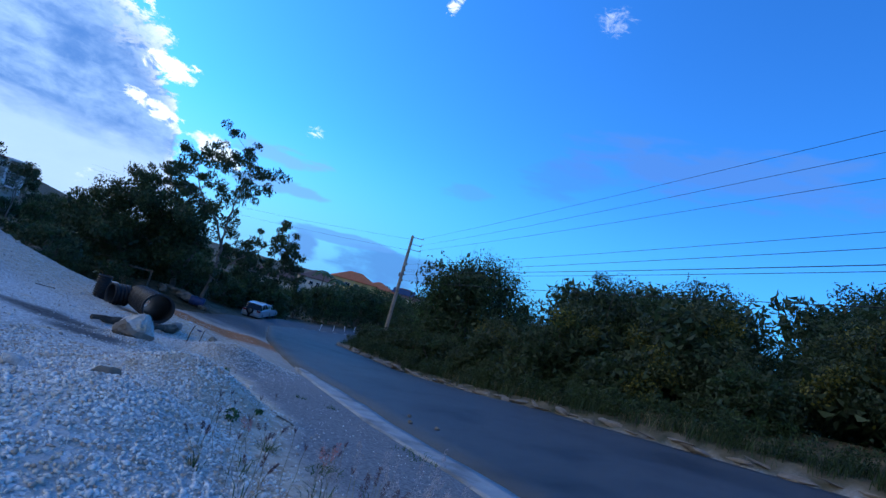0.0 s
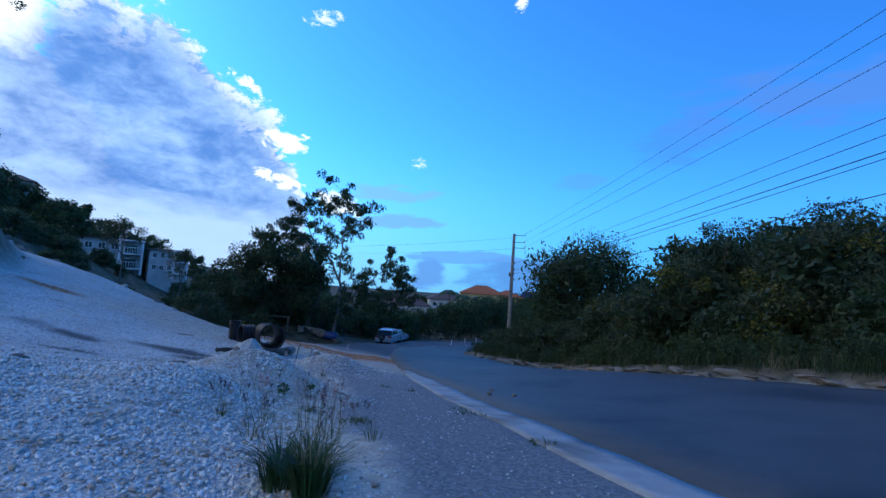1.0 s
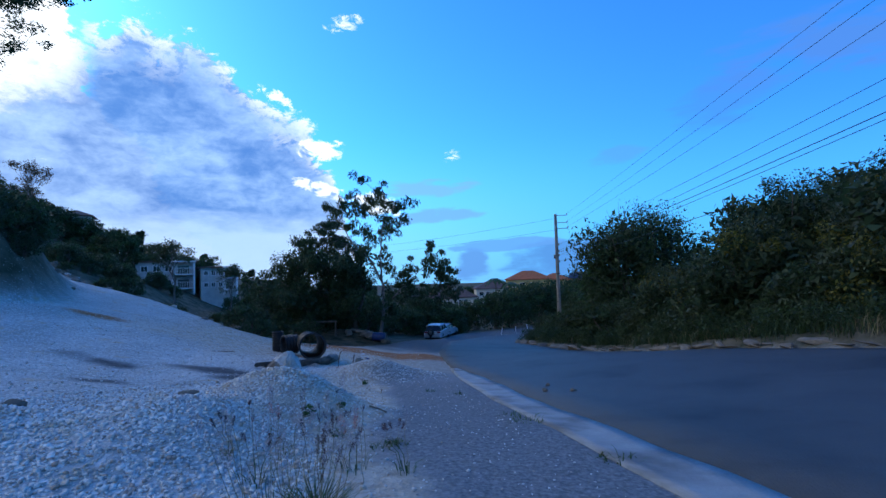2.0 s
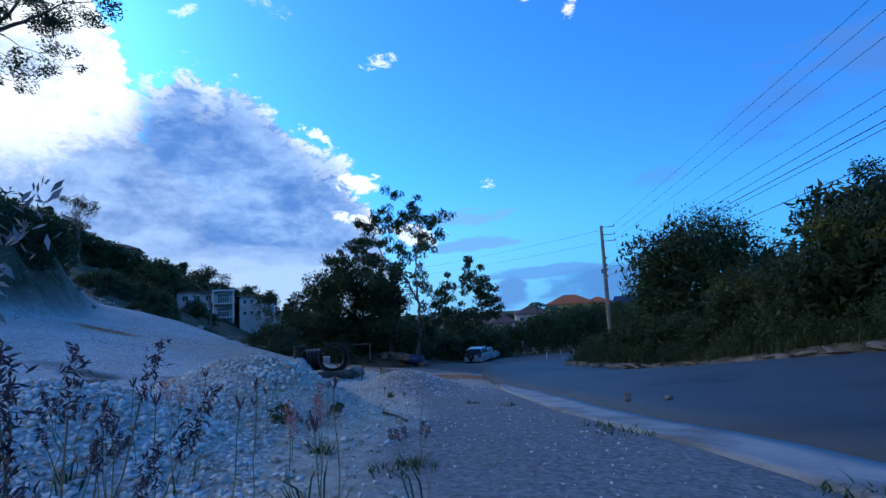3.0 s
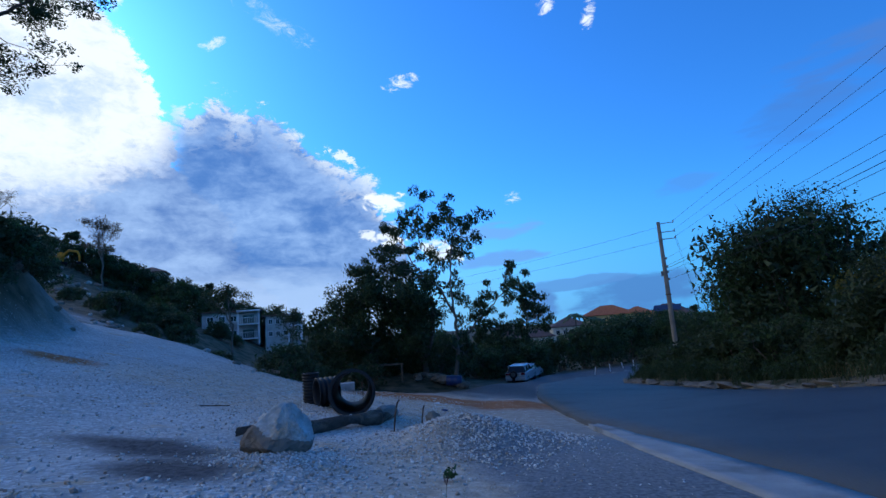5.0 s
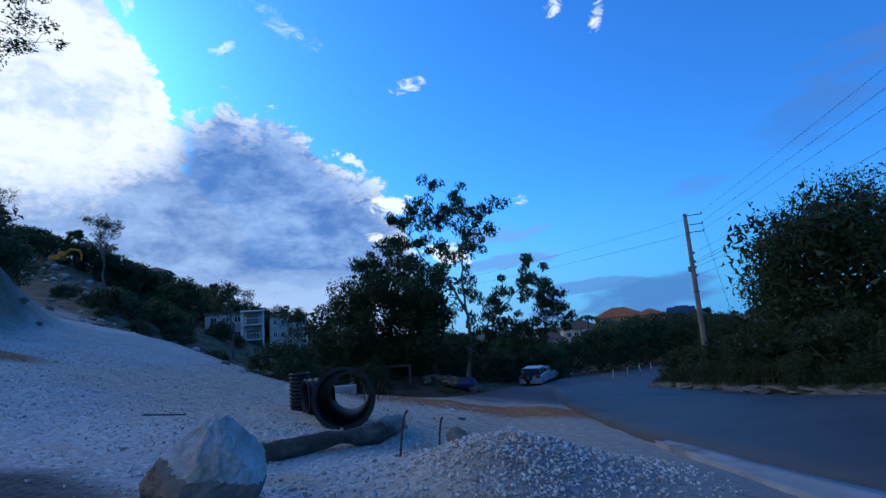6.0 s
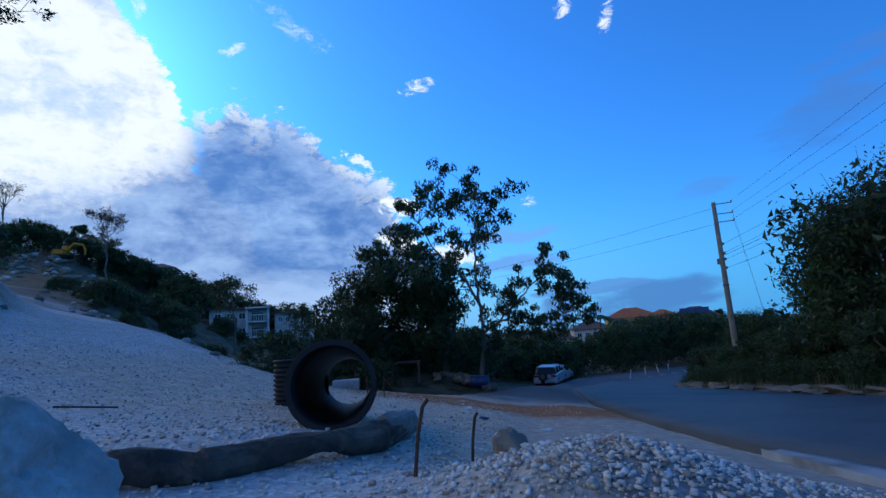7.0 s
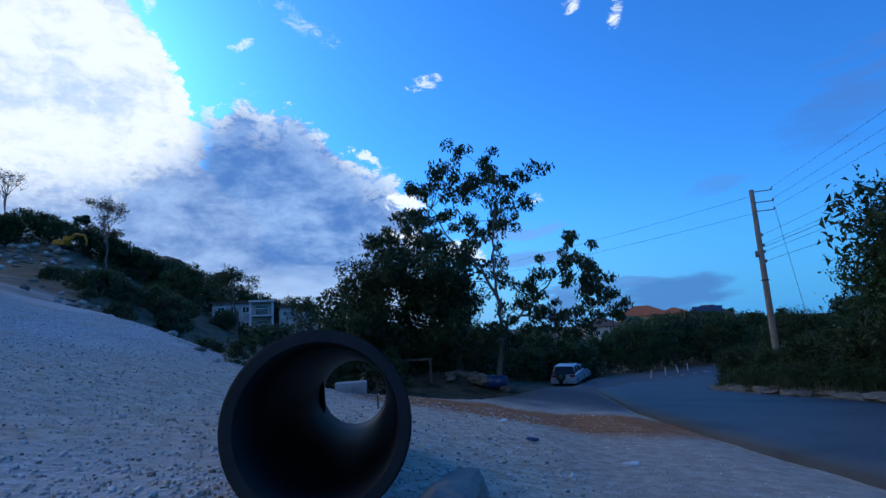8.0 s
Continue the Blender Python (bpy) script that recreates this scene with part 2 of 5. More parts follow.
M_RUST = material("rusty_steel", (0.06, 0.03, 0.02), (0.16, 0.08, 0.045), scale=12, rough=0.9, bump=0.4)
M_STEEL = material("dull_steel", (0.16, 0.16, 0.165), (0.26, 0.26, 0.27), scale=10, rough=0.5, bump=0.1, metal=0.8)
M_WIRE = material("black_wire", (0.015, 0.015, 0.016), (0.03, 0.03, 0.032), scale=5, rough=0.6, bump=0)
M_WHITEPAINT = material("silver_car_paint", (0.40, 0.42, 0.44), (0.47, 0.49, 0.51), scale=0.8, rough=0.25, bump=0, metal=0.1, spec=0.6)
M_GLASS = material("dark_car_glass", (0.012, 0.014, 0.016), (0.02, 0.022, 0.025), scale=1, rough=0.12, bump=0, spec=0.35)
M_TYRE = material("tyre_rubber", (0.012, 0.012, 0.012), (0.025, 0.025, 0.025), scale=10, rough=0.85, bump=0.3)
M_REDLAMP = material("red_lamp_plastic", (0.20, 0.01, 0.01), (0.30, 0.02, 0.015), scale=5, rough=0.25, bump=0, spec=0.6)
M_PLATE = material("pale_plate", (0.55, 0.55, 0.5), (0.65, 0.65, 0.6), scale=5, rough=0.4, bump=0)
M_CREAM = material("cream_render", (0.52, 0.47, 0.38), (0.64, 0.58, 0.48), scale=0.7, rough=0.9, bump=0.2, fine=20)
M_YELLOW = material("ochre_render", (0.46, 0.33, 0.13), (0.58, 0.43, 0.19), scale=0.7, rough=0.9, bump=0.2, fine=20)
M_PALEWALL = material("pale_render", (0.36, 0.36, 0.345), (0.50, 0.50, 0.48), scale=0.6, rough=0.9, bump=0.2, fine=20, stain=(0.30, 0.30, 0.29), stain_scale=0.4)
M_TILE = material("orange_roof_tile", (0.36, 0.10, 0.04), (0.55, 0.17, 0.07), scale=1.5, rough=0.85, bump=0.4, fine=8)
M_TILEDARK = material("brown_roof_tile", (0.10, 0.06, 0.05), (0.19, 0.12, 0.10), scale=1.5, rough=0.85, bump=0.4, fine=8)
M_BLUEPANEL = material("dark_blue_panel", (0.02, 0.03, 0.07), (0.03, 0.045, 0.1), scale=1, rough=0.3, bump=0)
M_TRIM = material("white_trim", (0.60, 0.60, 0.60), (0.72, 0.72, 0.72), scale=2, rough=0.7, bump=0.1)
M_SHUT = material("dark_window_glass", (0.015, 0.018, 0.022), (0.03, 0.034, 0.04), scale=1, rough=0.12, bump=0, spec=0.7)
M_DIGGER = material("yellow_digger_paint", (0.52, 0.19, 0.012), (0.64, 0.25, 0.02), scale=2, rough=0.5, bump=0.1)
M_STRAW = material("dry_grass", (0.20, 0.16, 0.08), (0.36, 0.30, 0.17), scale=6, rough=0.8, bump=0, island=0.4)
M_SEED = material("purple_seed_head", (0.10, 0.055, 0.06), (0.22, 0.13, 0.13), scale=30, rough=0.9, bump=0, island=0.4)
M_REDSEED = material("red_seed_head", (0.55, 0.16, 0.13), (0.78, 0.34, 0.28), scale=30, rough=0.9, bump=0, island=0.4)
M_PALESEED = material("pale_seed_head", (0.42, 0.34, 0.33), (0.62, 0.54, 0.52), scale=30, rough=0.9, bump=0, island=0.4)
M_REDNET = material("red_netting", (0.40, 0.05, 0.03), (0.55, 0.08, 0.05), scale=20, rough=0.8, bump=0)
M_LITTER = material("white_litter", (0.60, 0.60, 0.60), (0.75, 0.75, 0.75), scale=8, rough=0.6, bump=0.1)
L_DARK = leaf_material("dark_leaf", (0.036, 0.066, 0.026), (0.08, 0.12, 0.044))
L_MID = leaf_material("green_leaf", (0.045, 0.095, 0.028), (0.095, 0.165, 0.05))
L_YELLOW = leaf_material("yellowing_leaf", (0.13, 0.13, 0.02), (0.26, 0.23, 0.04))
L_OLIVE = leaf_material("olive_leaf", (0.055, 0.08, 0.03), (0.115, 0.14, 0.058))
L_GRASS = leaf_material("green_grass", (0.05, 0.10, 0.03), (0.10, 0.18, 0.05))
L_VERGE = leaf_material("verge_leaf", (0.038, 0.070, 0.022), (0.09, 0.132, 0.042))
L_BROWN = leaf_material("dry_leaf", (0.10, 0.075, 0.045), (0.19, 0.14, 0.085))

# ---- mesh helpers ----
rng = np.random.default_rng(7)


def mesh_from(name, verts, faces, mat, smooth=False):
    me = bpy.data.meshes.new(name)
    me.from_pydata([tuple(map(float, v)) for v in verts], [], [tuple(map(int, f)) for f in faces])
    me.materials.append(mat)
    if smooth:
        me.polygons.foreach_set("use_smooth", [True] * len(me.polygons))
    return me


def raw(name, verts, faces, mat, parent=None, label="", smooth=False):
    ob = new(name, mesh_from(name, verts, faces, mat, smooth))
    if parent:
        ob.parent = parent
    return tagged(ob, label)


def part(name, bm, mat, parent=None, label="", smooth=False):
    me = bpy.data.meshes.new(name)
    bm.to_mesh(me)
    bm.free()
    me.materials.append(mat)
    if smooth:
        me.polygons.foreach_set("use_smooth", [True] * len(me.polygons))
    ob = new(name, me)
    if parent:
        ob.parent = parent
    return tagged(ob, label)


def thing(name, x, y, z, rz=0.0, label="", category="", group="", kind=""):
    ob = new(name)
    ob.empty_display_size = 0.1
    ob.matrix_basis = pose(x, y, z, 0, 0, rz)
    return tagged(ob, label, category, group, kind)


def box(bm, sx, sy, sz, x=0, y=0, z=0, bevel=0.0, turn=None):
    """A bevelled box, its middle at x, y, z."""
    m = Matrix.Translation((x, y, z)) @ (turn or Matrix()) @ Matrix.Diagonal((sx, sy, sz, 1))
    r = bmesh.ops.create_cube(bm, size=1, matrix=m)
    if bevel:
        es = list({e for v in r["verts"] for e in v.link_edges})
        bmesh.ops.bevel(bm, geom=es, offset=bevel, segments=2, affect="EDGES", profile=0.6)
    return bm


def boxes(*rows):
    bm = bmesh.new()
    for r in rows:
        box(bm, *r)
    return bm


def tube(path, radii, n=7, close=True):
    """Vertices and faces of a tapered tube along a path."""
    P = np.array(path, float)
    R = np.broadcast_to(np.array(radii, float), (len(P),))
    T = np.gradient(P, axis=0)
    T /= np.linalg.norm(T, axis=1)[:, None] + 1e-9
    ref = np.array([0.31, 0.87, 0.11])
    V, Fs = [], []
    for i, (p, r, t) in enumerate(zip(P, R, T)):
        a = np.cross(t, ref)
        if np.linalg.norm(a) < 0.1:
            a = np.cross(t, [1, 0, 0])
        a /= np.linalg.norm(a)
        b = np.cross(t, a)
        for k in range(n):
            w = 2 * math.pi * k / n
            V.append(p + r * (math.cos(w) * a + math.sin(w) * b))
    for i in range(len(P) - 1):
        for k in range(n):
            Fs.append((i * n + k, i * n + (k + 1) % n, (i + 1) * n + (k + 1) % n, (i + 1) * n + k))
    if close:
        Fs.append(tuple(range(n))[::-1])
        Fs.append(tuple((len(P) - 1) * n + k for k in range(n)))
    return V, Fs


def join(parts):
    V, Fs = [], []
    for v, f in parts:
        o = len(V)
        V.extend(v)
        Fs.extend(tuple(i + o for i in q) for q in f)
    return V, Fs


def wobble(a, b, steps, amount, sag=0.0):
    """A crooked path from a to b."""
    a, b = np.array(a, float), np.array(b, float)
    s = np.linspace(0, 1, steps)[:, None]
    p = a + (b - a) * s
    j = rng.normal(0, amount, (steps, 3)) * np.sin(np.pi * s)
    p = p + j
    p[:, 2] += sag * (np.sin(np.pi * s))[:, 0]
    return p


def leaf_mesh(centres, length, width, droop=0.0, spread=1.0):
    """Pointed leaves, each a bent quad of its own at the centres given."""
    C = np.asarray(centres, float)
    n = len(C)
    d = rng.normal(0, 1, (n, 3))
    d[:, 2] = d[:, 2] * spread - droop
    d /= np.linalg.norm(d, axis=1)[:, None]
    s = np.cross(d, rng.normal(0, 1, (n, 3)))
    s /= np.linalg.norm(s, axis=1)[:, None] + 1e-9
    k = rng.uniform(0.65, 1.25, (n, 1))
    L, W = length * k, width * k
    V = np.stack([C - d * L / 2, C + s * W / 2 + d * L * 0.05, C + d * L / 2, C - s * W / 2 + d * L * 0.05], 1).reshape(-1, 3)
    Fs = np.arange(4 * n).reshape(n, 4)
    return V, Fs


def quick(name, V, Fs, mat, parent=None, label=""):
    """A mesh of many quads, straight from arrays."""
    me = bpy.data.meshes.new(name)
    n = len(Fs)
    me.vertices.add(len(V))
    me.vertices.foreach_set("co", np.asarray(V, np.float32).ravel())
    k = len(Fs[0])
    me.loops.add(n * k)
    me.loops.foreach_set("vertex_index", np.asarray(Fs, np.int32).ravel())
    me.polygons.add(n)
    me.polygons.foreach_set("loop_start", np.arange(0, n * k, k, dtype=np.int32))
    me.update(calc_edges=True)
    me.materials.append(mat)
    ob = new(name, me)
    if parent:
        ob.parent = parent
    return tagged(ob, label)


def clump_points(centre, radius, n, flat=0.8):
    """Points in a ragged ball, denser towards its skin."""
    d = rng.normal(0, 1, (n, 3))
    d /= np.linalg.norm(d, axis=1)[:, None]
    r = radius * rng.uniform(0.25, 1.0, (n, 1)) ** 0.6 * rng.uniform(0.75, 1.2, (n, 1))
    p = d * r
    p[:, 2] *= flat
    return p + np.array(centre)


# ---- the lie of the land ----


def smooth(a, b, v):
    v = min(1.0, max(0.0, (v - a) / (b - a)))
    return v * v * (3 - 2 * v)


FALL_Y = (-200, -40, 0, 3, 6.3, 9, 12, 20, 32, 39, 46, 60, 85, 150, 300)
FALL_Z = (6, 1.0, -.10, -.25, -.60, -.96, -1.29, -2.22, -3.4, -4.1, -4.8, -5.9, -7.6, -11, -18)
EDGE_Y = (-30, -8, 0, 4.2, 8.8, 11.6, 16.7, 26.5, 42, 50, 60, 72, 84, 120, 200)
EDGE_L = (34, 12, 5.0, 3.0, 1.2, .2, -1.9, -4.7, -7.5, -6.6, -3.6, .4, 4.8, 22, 70)
RIGHT_Y = (-30, -8, 0, 4, 8, 12, 14, 18, 24, 32, 39.5, 46, 60, 84, 120, 200)
RIGHT_X = (52, 27, 18, 14.5, 11.2, 8.2, 7.0, 5.3, 3.6, .9, -1.9, -1.2, 3.4, 12.8, 31, 79)
# heaps of gravel: x, y, height, radius
HEAPS = ((-1.9, 4.55, .40, .85), (-1.8, 6.45, .46, .80), (-2.6, 6.3, .22, .9), (-3.4, 3.6, .30, 1.0), (-2.9, 8.3, .22, .8), (-3.2, 12.5, .29, .80), (-2.75, 12.0, .12, .6), (-5.35, 13.5, .17, 1.1), (-4.15, 10.4, .10, .7), (-2.5, 13.0, .2, .9), (-6.2, 2.2, .35, 1.8))


def left_edge(y):
    return float(np.interp(y, EDGE_Y, EDGE_L))


def right_edge(y):
    return float(np.interp(y, RIGHT_Y, RIGHT_X))


def crest_y(x):
    """The far edge of the white track that climbs the hill."""
    return 19.6 + .33 * (-11.5 - x) if x < -11.5 else 19.6 + 1.6 * (x + 11.5)


def ground_z(x, y, heaps=True):
    z = float(np.interp(y, FALL_Y, FALL_Z))
    e = left_edge(y)
    z += .094 * (1 - smooth(12, 30, y)) * max(0, min(14, x - e))
    k = e - 2.2 - .1 * max(0, 20 - y) - x
    near = 1 - smooth(26, 42, y - max(0, -12 - x) * .5)
    if k > 0:
        z += (.13 * k + .1 * max(0, k - 5)) * near * (.5 + .5 * smooth(7, 14, y))
    if x < -9:
        z += float(np.interp(-x, (9, 11, 14, 17, 20, 24, 30, 40, 60), (0, .05, .05, .15, .25, .15, -.1, .3, 0))) * smooth(13, 19, y)
        d = y - crest_y(x)
        if d > 0:
            low = float(np.interp(y, FALL_Y, FALL_Z)) - .2 + min(2.6, .1 * max(0, -x - 11)) * (1 - smooth(75, 95, y))
            low += 20 * smooth(-2, 58, -x - 38 - .55 * (y - 45)) + 3.2 * smooth(0, 10, -x - 34 - .5 * (y - 45))
            f = smooth(0, 9 + .1 * max(0, -x - 12), d)
            z = z * (1 - f) + low * f
    if x < e:
        z += .25 * smooth(0, 3, e - x) * smooth(26, 38, y)
        if -26 < x < -6 and 26 < y < 48:
            z += .8 * math.exp(-((x + 14.2) / 3.4) ** 2 - ((y - 36.2) / 3.2) ** 2)
    # the cut bank above the near side of the track
    if x < -15:
        b = smooth(0, 3.0, -14.3 - x - .9 * max(0, y - 13.5)) * (1 - smooth(16, 22, y))
        z += (2.2 + .5 * noise.fractal((x * .8, y * .8, 7), 1, 2, 4)) * b
    # rough verge beyond the right edge
    r = x - right_edge(y)
    if r > 0 and y < 60:
        z += .28 * smooth(0, .8, r) + .5 * smooth(1.5, 6, r)
    if heaps and -9 < x < 1 and 0 < y < 16:
        for hx, hy, hz, hr in HEAPS:
            q = ((x - hx) ** 2 + (y - hy) ** 2) / (hr * hr)
            if q < 6:
                z += hz * math.exp(-q)
    return z


def rough(x, y):
    return .035 * noise.fractal((x * .9, y * .9, 0), 1.0, 2.0, 4) + .05 * noise.noise((x * .23, y * .23, 5))


def on_road(x, y):
    return left_edge(y) - .9 < x < right_edge(y) + .3


# ---- ground ----
def spaced(lo, hi, fine_lo, fine_hi, step, grow):
    out = list(np.arange(fine_lo, fine_hi, step))
    s, v = step, fine_hi
    while v < hi:
        out.append(v)
        s *= grow
        v += s
    out.append(hi)
    s, v = step, fine_lo
    while v > lo:
        s *= grow
        v -= s
        out.insert(0, max(v, lo))
    return np.array(out)


GX = spaced(-600, 600, -14, 5, .14, 1.09)
GY = spaced(-300, 1200, .5, 24, .14, 1.09)
gv, orange, grey, earth, green, tan = [], [], [], [], [], []
for y in GY:
    le, re_ = left_edge(y), right_edge(y)
    for x in GX:
        z = ground_z(x, y)
        n1 = noise.fractal((x * .45, y * .45, 2.0), 1.0, 2.0, 4)
        inside = le - .2 < x < re_ + .1
        if inside:
            z -= .10
        else:
            z += rough(x, y) * min(1.0, max(.25, (le - .8 - x) / 2 if x < le else 1.0))
        if not inside and x < le:
            z -= .07 * (1 - smooth(.15, .95, le - x))
        gv.append((x, y, z))
        a = 1 - math.hypot((x + 7.0 - .25 * (y - 22)) / 6.0, (y - 22.6) / 2.5) + .45 * n1
        a = max(a, .75 - math.hypot((x + 13.5) / 1.8, (y - 14) / 1.0) + .4 * n1)
        orange.append(min(1, max(0, a * 2)))
        dl = le - x
        grey.append((1 - smooth(2.55, 2.95, dl + .5 * n1)) * (1 - .7 * smooth(10, 17, y)) if dl > 0 else 0)
        if dl > 0 and y > 22:
            grey[-1] = max(grey[-1], smooth(23, 29, y + 3 * n1) * .85)
        worn = .62 * smooth(25, 31, y + 3 * n1) if dl > 0 else 0
        tan.append(smooth(2.4, 2.9, dl + .5 * n1) * (1 - smooth(3.1, 4.3, dl + .8 * n1)) * smooth(1, 4, y) * .9 + .9 * smooth(12, 15.5, y + 2 * n1) * (1 - smooth(24, 30, y)) * (1 - smooth(9, 13, dl)) * (dl > 0))
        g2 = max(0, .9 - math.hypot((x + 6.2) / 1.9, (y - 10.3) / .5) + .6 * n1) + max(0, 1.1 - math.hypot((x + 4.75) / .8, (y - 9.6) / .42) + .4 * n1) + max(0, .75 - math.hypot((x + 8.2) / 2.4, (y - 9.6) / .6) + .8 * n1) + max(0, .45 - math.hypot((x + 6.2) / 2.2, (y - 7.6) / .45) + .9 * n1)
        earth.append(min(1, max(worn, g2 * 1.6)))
        gr = smooth(-.4, .3, x - re_ + .2 * n1)
        if x < -9:
            gr = max(gr, smooth(1.5, 5, y - crest_y(x) + 2 * n1) * .9)
        if y > 26 and x < le:
            gr = max(gr, smooth(25, 31, y + 3 * n1) * smooth(2.5, 5, le - x))
        if x < -15:
            gr = max(gr, 1.0 * smooth(-.5, 1.4, -14.3 - x - .9 * max(0, y - 13.5)) * (1 - smooth(16, 22, y)))
        green.append(gr)
nx, ny = len(GX), len(GY)
idx = np.arange(nx * ny).reshape(ny, nx)
gf = np.stack([idx[:-1, :-1], idx[:-1, 1:], idx[1:, 1:], idx[1:, :-1]], -1).reshape(-1, 4)

M_GROUND = bpy.data.materials.new("white_marl_and_dirt")
M_GROUND.use_nodes = True
gt = M_GROUND.node_tree
gb = gt.nodes["Principled BSDF"]
gtc = gt.nodes.new("ShaderNodeTexCoord")


def gnoise(s, d=6.0, r=0.6):
    n = gt.nodes.new("ShaderNodeTexNoise")
    n.inputs["Scale"].default_value, n.inputs["Detail"].default_value, n.inputs["Roughness"].default_value = s, d, r
    gt.links.new(gtc.outputs["Object"], n.inputs["Vector"])
    return n.outputs["Fac"]


def granges(v, lo, hi):
    n = gt.nodes.new("ShaderNodeMapRange")
    n.inputs[1].default_value, n.inputs[2].default_value = lo, hi
    gt.links.new(v, n.inputs[0])
    return n.outputs[0]


def gmix(f, a, b):
    n = gt.nodes.new("ShaderNodeMixRGB")
    for i, v in enumerate((f, a, b)):
        if isinstance(v, tuple):
            n.inputs[i].default_value = (*v, 1)
        elif isinstance(v, (int, float)):
            n.inputs[i].default_value = v
        else:
            gt.links.new(v, n.inputs[i])
    return n.outputs[0]


def gattr(name):
    n = gt.nodes.new("ShaderNodeAttribute")
    n.attribute_name = name
    return n.outputs["Fac"]


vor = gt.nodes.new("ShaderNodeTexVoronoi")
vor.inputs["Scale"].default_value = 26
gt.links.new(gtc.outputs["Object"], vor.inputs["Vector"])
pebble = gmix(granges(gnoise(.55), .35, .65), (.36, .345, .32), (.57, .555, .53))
# darker mottle painted in for the shaded gaps between loose stones
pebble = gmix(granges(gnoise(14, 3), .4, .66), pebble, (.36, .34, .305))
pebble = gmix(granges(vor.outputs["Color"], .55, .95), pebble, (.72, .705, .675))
pebble = gmix(granges(gnoise(1.7, 5), .58, .72), pebble, (.52, .38, .255))
pebble = gmix(gattr("tan"), pebble, gmix(granges(gnoise(6, 5), .35, .7), (.38, .285, .20), (.66, .56, .45)))
gcol = gmix(gattr("grey"), pebble, gmix(granges(gnoise(20, 3), .35, .7), (.14, .14, .142), (.29, .285, .28)))
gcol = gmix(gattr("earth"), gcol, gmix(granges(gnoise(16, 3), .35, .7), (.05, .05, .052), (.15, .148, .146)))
gcol = gmix(gattr("orange"), gcol, gmix(granges(gnoise(3, 4), .35, .7), (.30, .105, .04), (.45, .21, .10)))
gcol = gmix(gattr("green"), gcol, gmix(granges(gnoise(1.1, 6), .35, .68), (.035, .038, .018), (.17, .135, .09)))
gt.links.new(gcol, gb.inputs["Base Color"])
gb.inputs["Roughness"].default_value, gb.inputs["Specular IOR Level"].default_value = .95, .15
gbump = gt.nodes.new("ShaderNodeBump")
gbump.inputs["Strength"].default_value, gbump.inputs["Distance"].default_value = .6, .02
gadd = gt.nodes.new("ShaderNodeMath")
gadd.operation = "ADD"
gt.links.new(gnoise(9, 8, .7), gadd.inputs[0])
gt.links.new(vor.outputs["Distance"], gadd.inputs[1])
gt.links.new(gadd.outputs[0], gbump.inputs["Height"])
gt.links.new(gbump.outputs[0], gb.inputs["Normal"])
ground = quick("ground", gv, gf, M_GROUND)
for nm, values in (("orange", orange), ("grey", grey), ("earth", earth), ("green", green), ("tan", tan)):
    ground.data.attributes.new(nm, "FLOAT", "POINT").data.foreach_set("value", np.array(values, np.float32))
ground.data.polygons.foreach_set("use_smooth", [True] * len(ground.data.polygons))
tagged(ground, "white marl and gravel ground with orange dirt patches", "ground", kind="structure")

# ---- road and its edges ----
RY = np.concatenate([np.arange(-24, 50, .8), np.arange(50, 196, 3)])


def ribbon(name, fl, fr, lift, mat, cols=8, skirt=.2, crown=0.0, jag=0.0, end=400):
    V, Fs = [], []
    rows = [y for y in RY if y < end]
    for y in rows:
        a, b = fl(y), fr(y)
        if jag:
            a += jag * noise.fractal((y * .9, 0, 3), 1, 2, 3)
            b += jag * noise.fractal((y * .9, 9, 3), 1, 2, 3)
        V.append((a, y, ground_z(a, y, False) + lift - skirt))
        for c in range(cols + 1):
            u = c / cols
            x = a + (b - a) * u
            xe = min(x, right_edge(y))
            V.append((x, y, ground_z(xe, y, False) + lift + crown * (1 - (2 * u - 1) ** 2) + .012 * noise.noise((x * .4, y * .4, 1))))
        V.append((b, y, ground_z(min(b, right_edge(y)), y, False) + lift - skirt))
    w = cols + 3
    for i in range(len(rows) - 1):
        for c in range(w - 1):
            Fs.append((i * w + c, i * w + c + 1, (i + 1) * w + c + 1, (i + 1) * w + c))
    ob = quick(name, V, Fs, mat)
    ob.data.polygons.foreach_set("use_smooth", [True] * len(Fs))
    return ob


tagged(ribbon("road", left_edge, lambda y: right_edge(y) + .05, .0, M_ASPHALT, 12, .25, .03, .05), "worn dark asphalt road curving downhill", "road", kind="structure")
tagged(ribbon("gutter_strip", lambda y: left_edge(y) - .14 - .56 * (1 - smooth(11.5, 17, y)), lambda y: left_edge(y) + .03 * math.sin(3 * y), .006, M_CONCRETE, 4, .25, -.015, .015, 16.8), "worn pale concrete gutter strip along the road", "gutter", kind="structure")

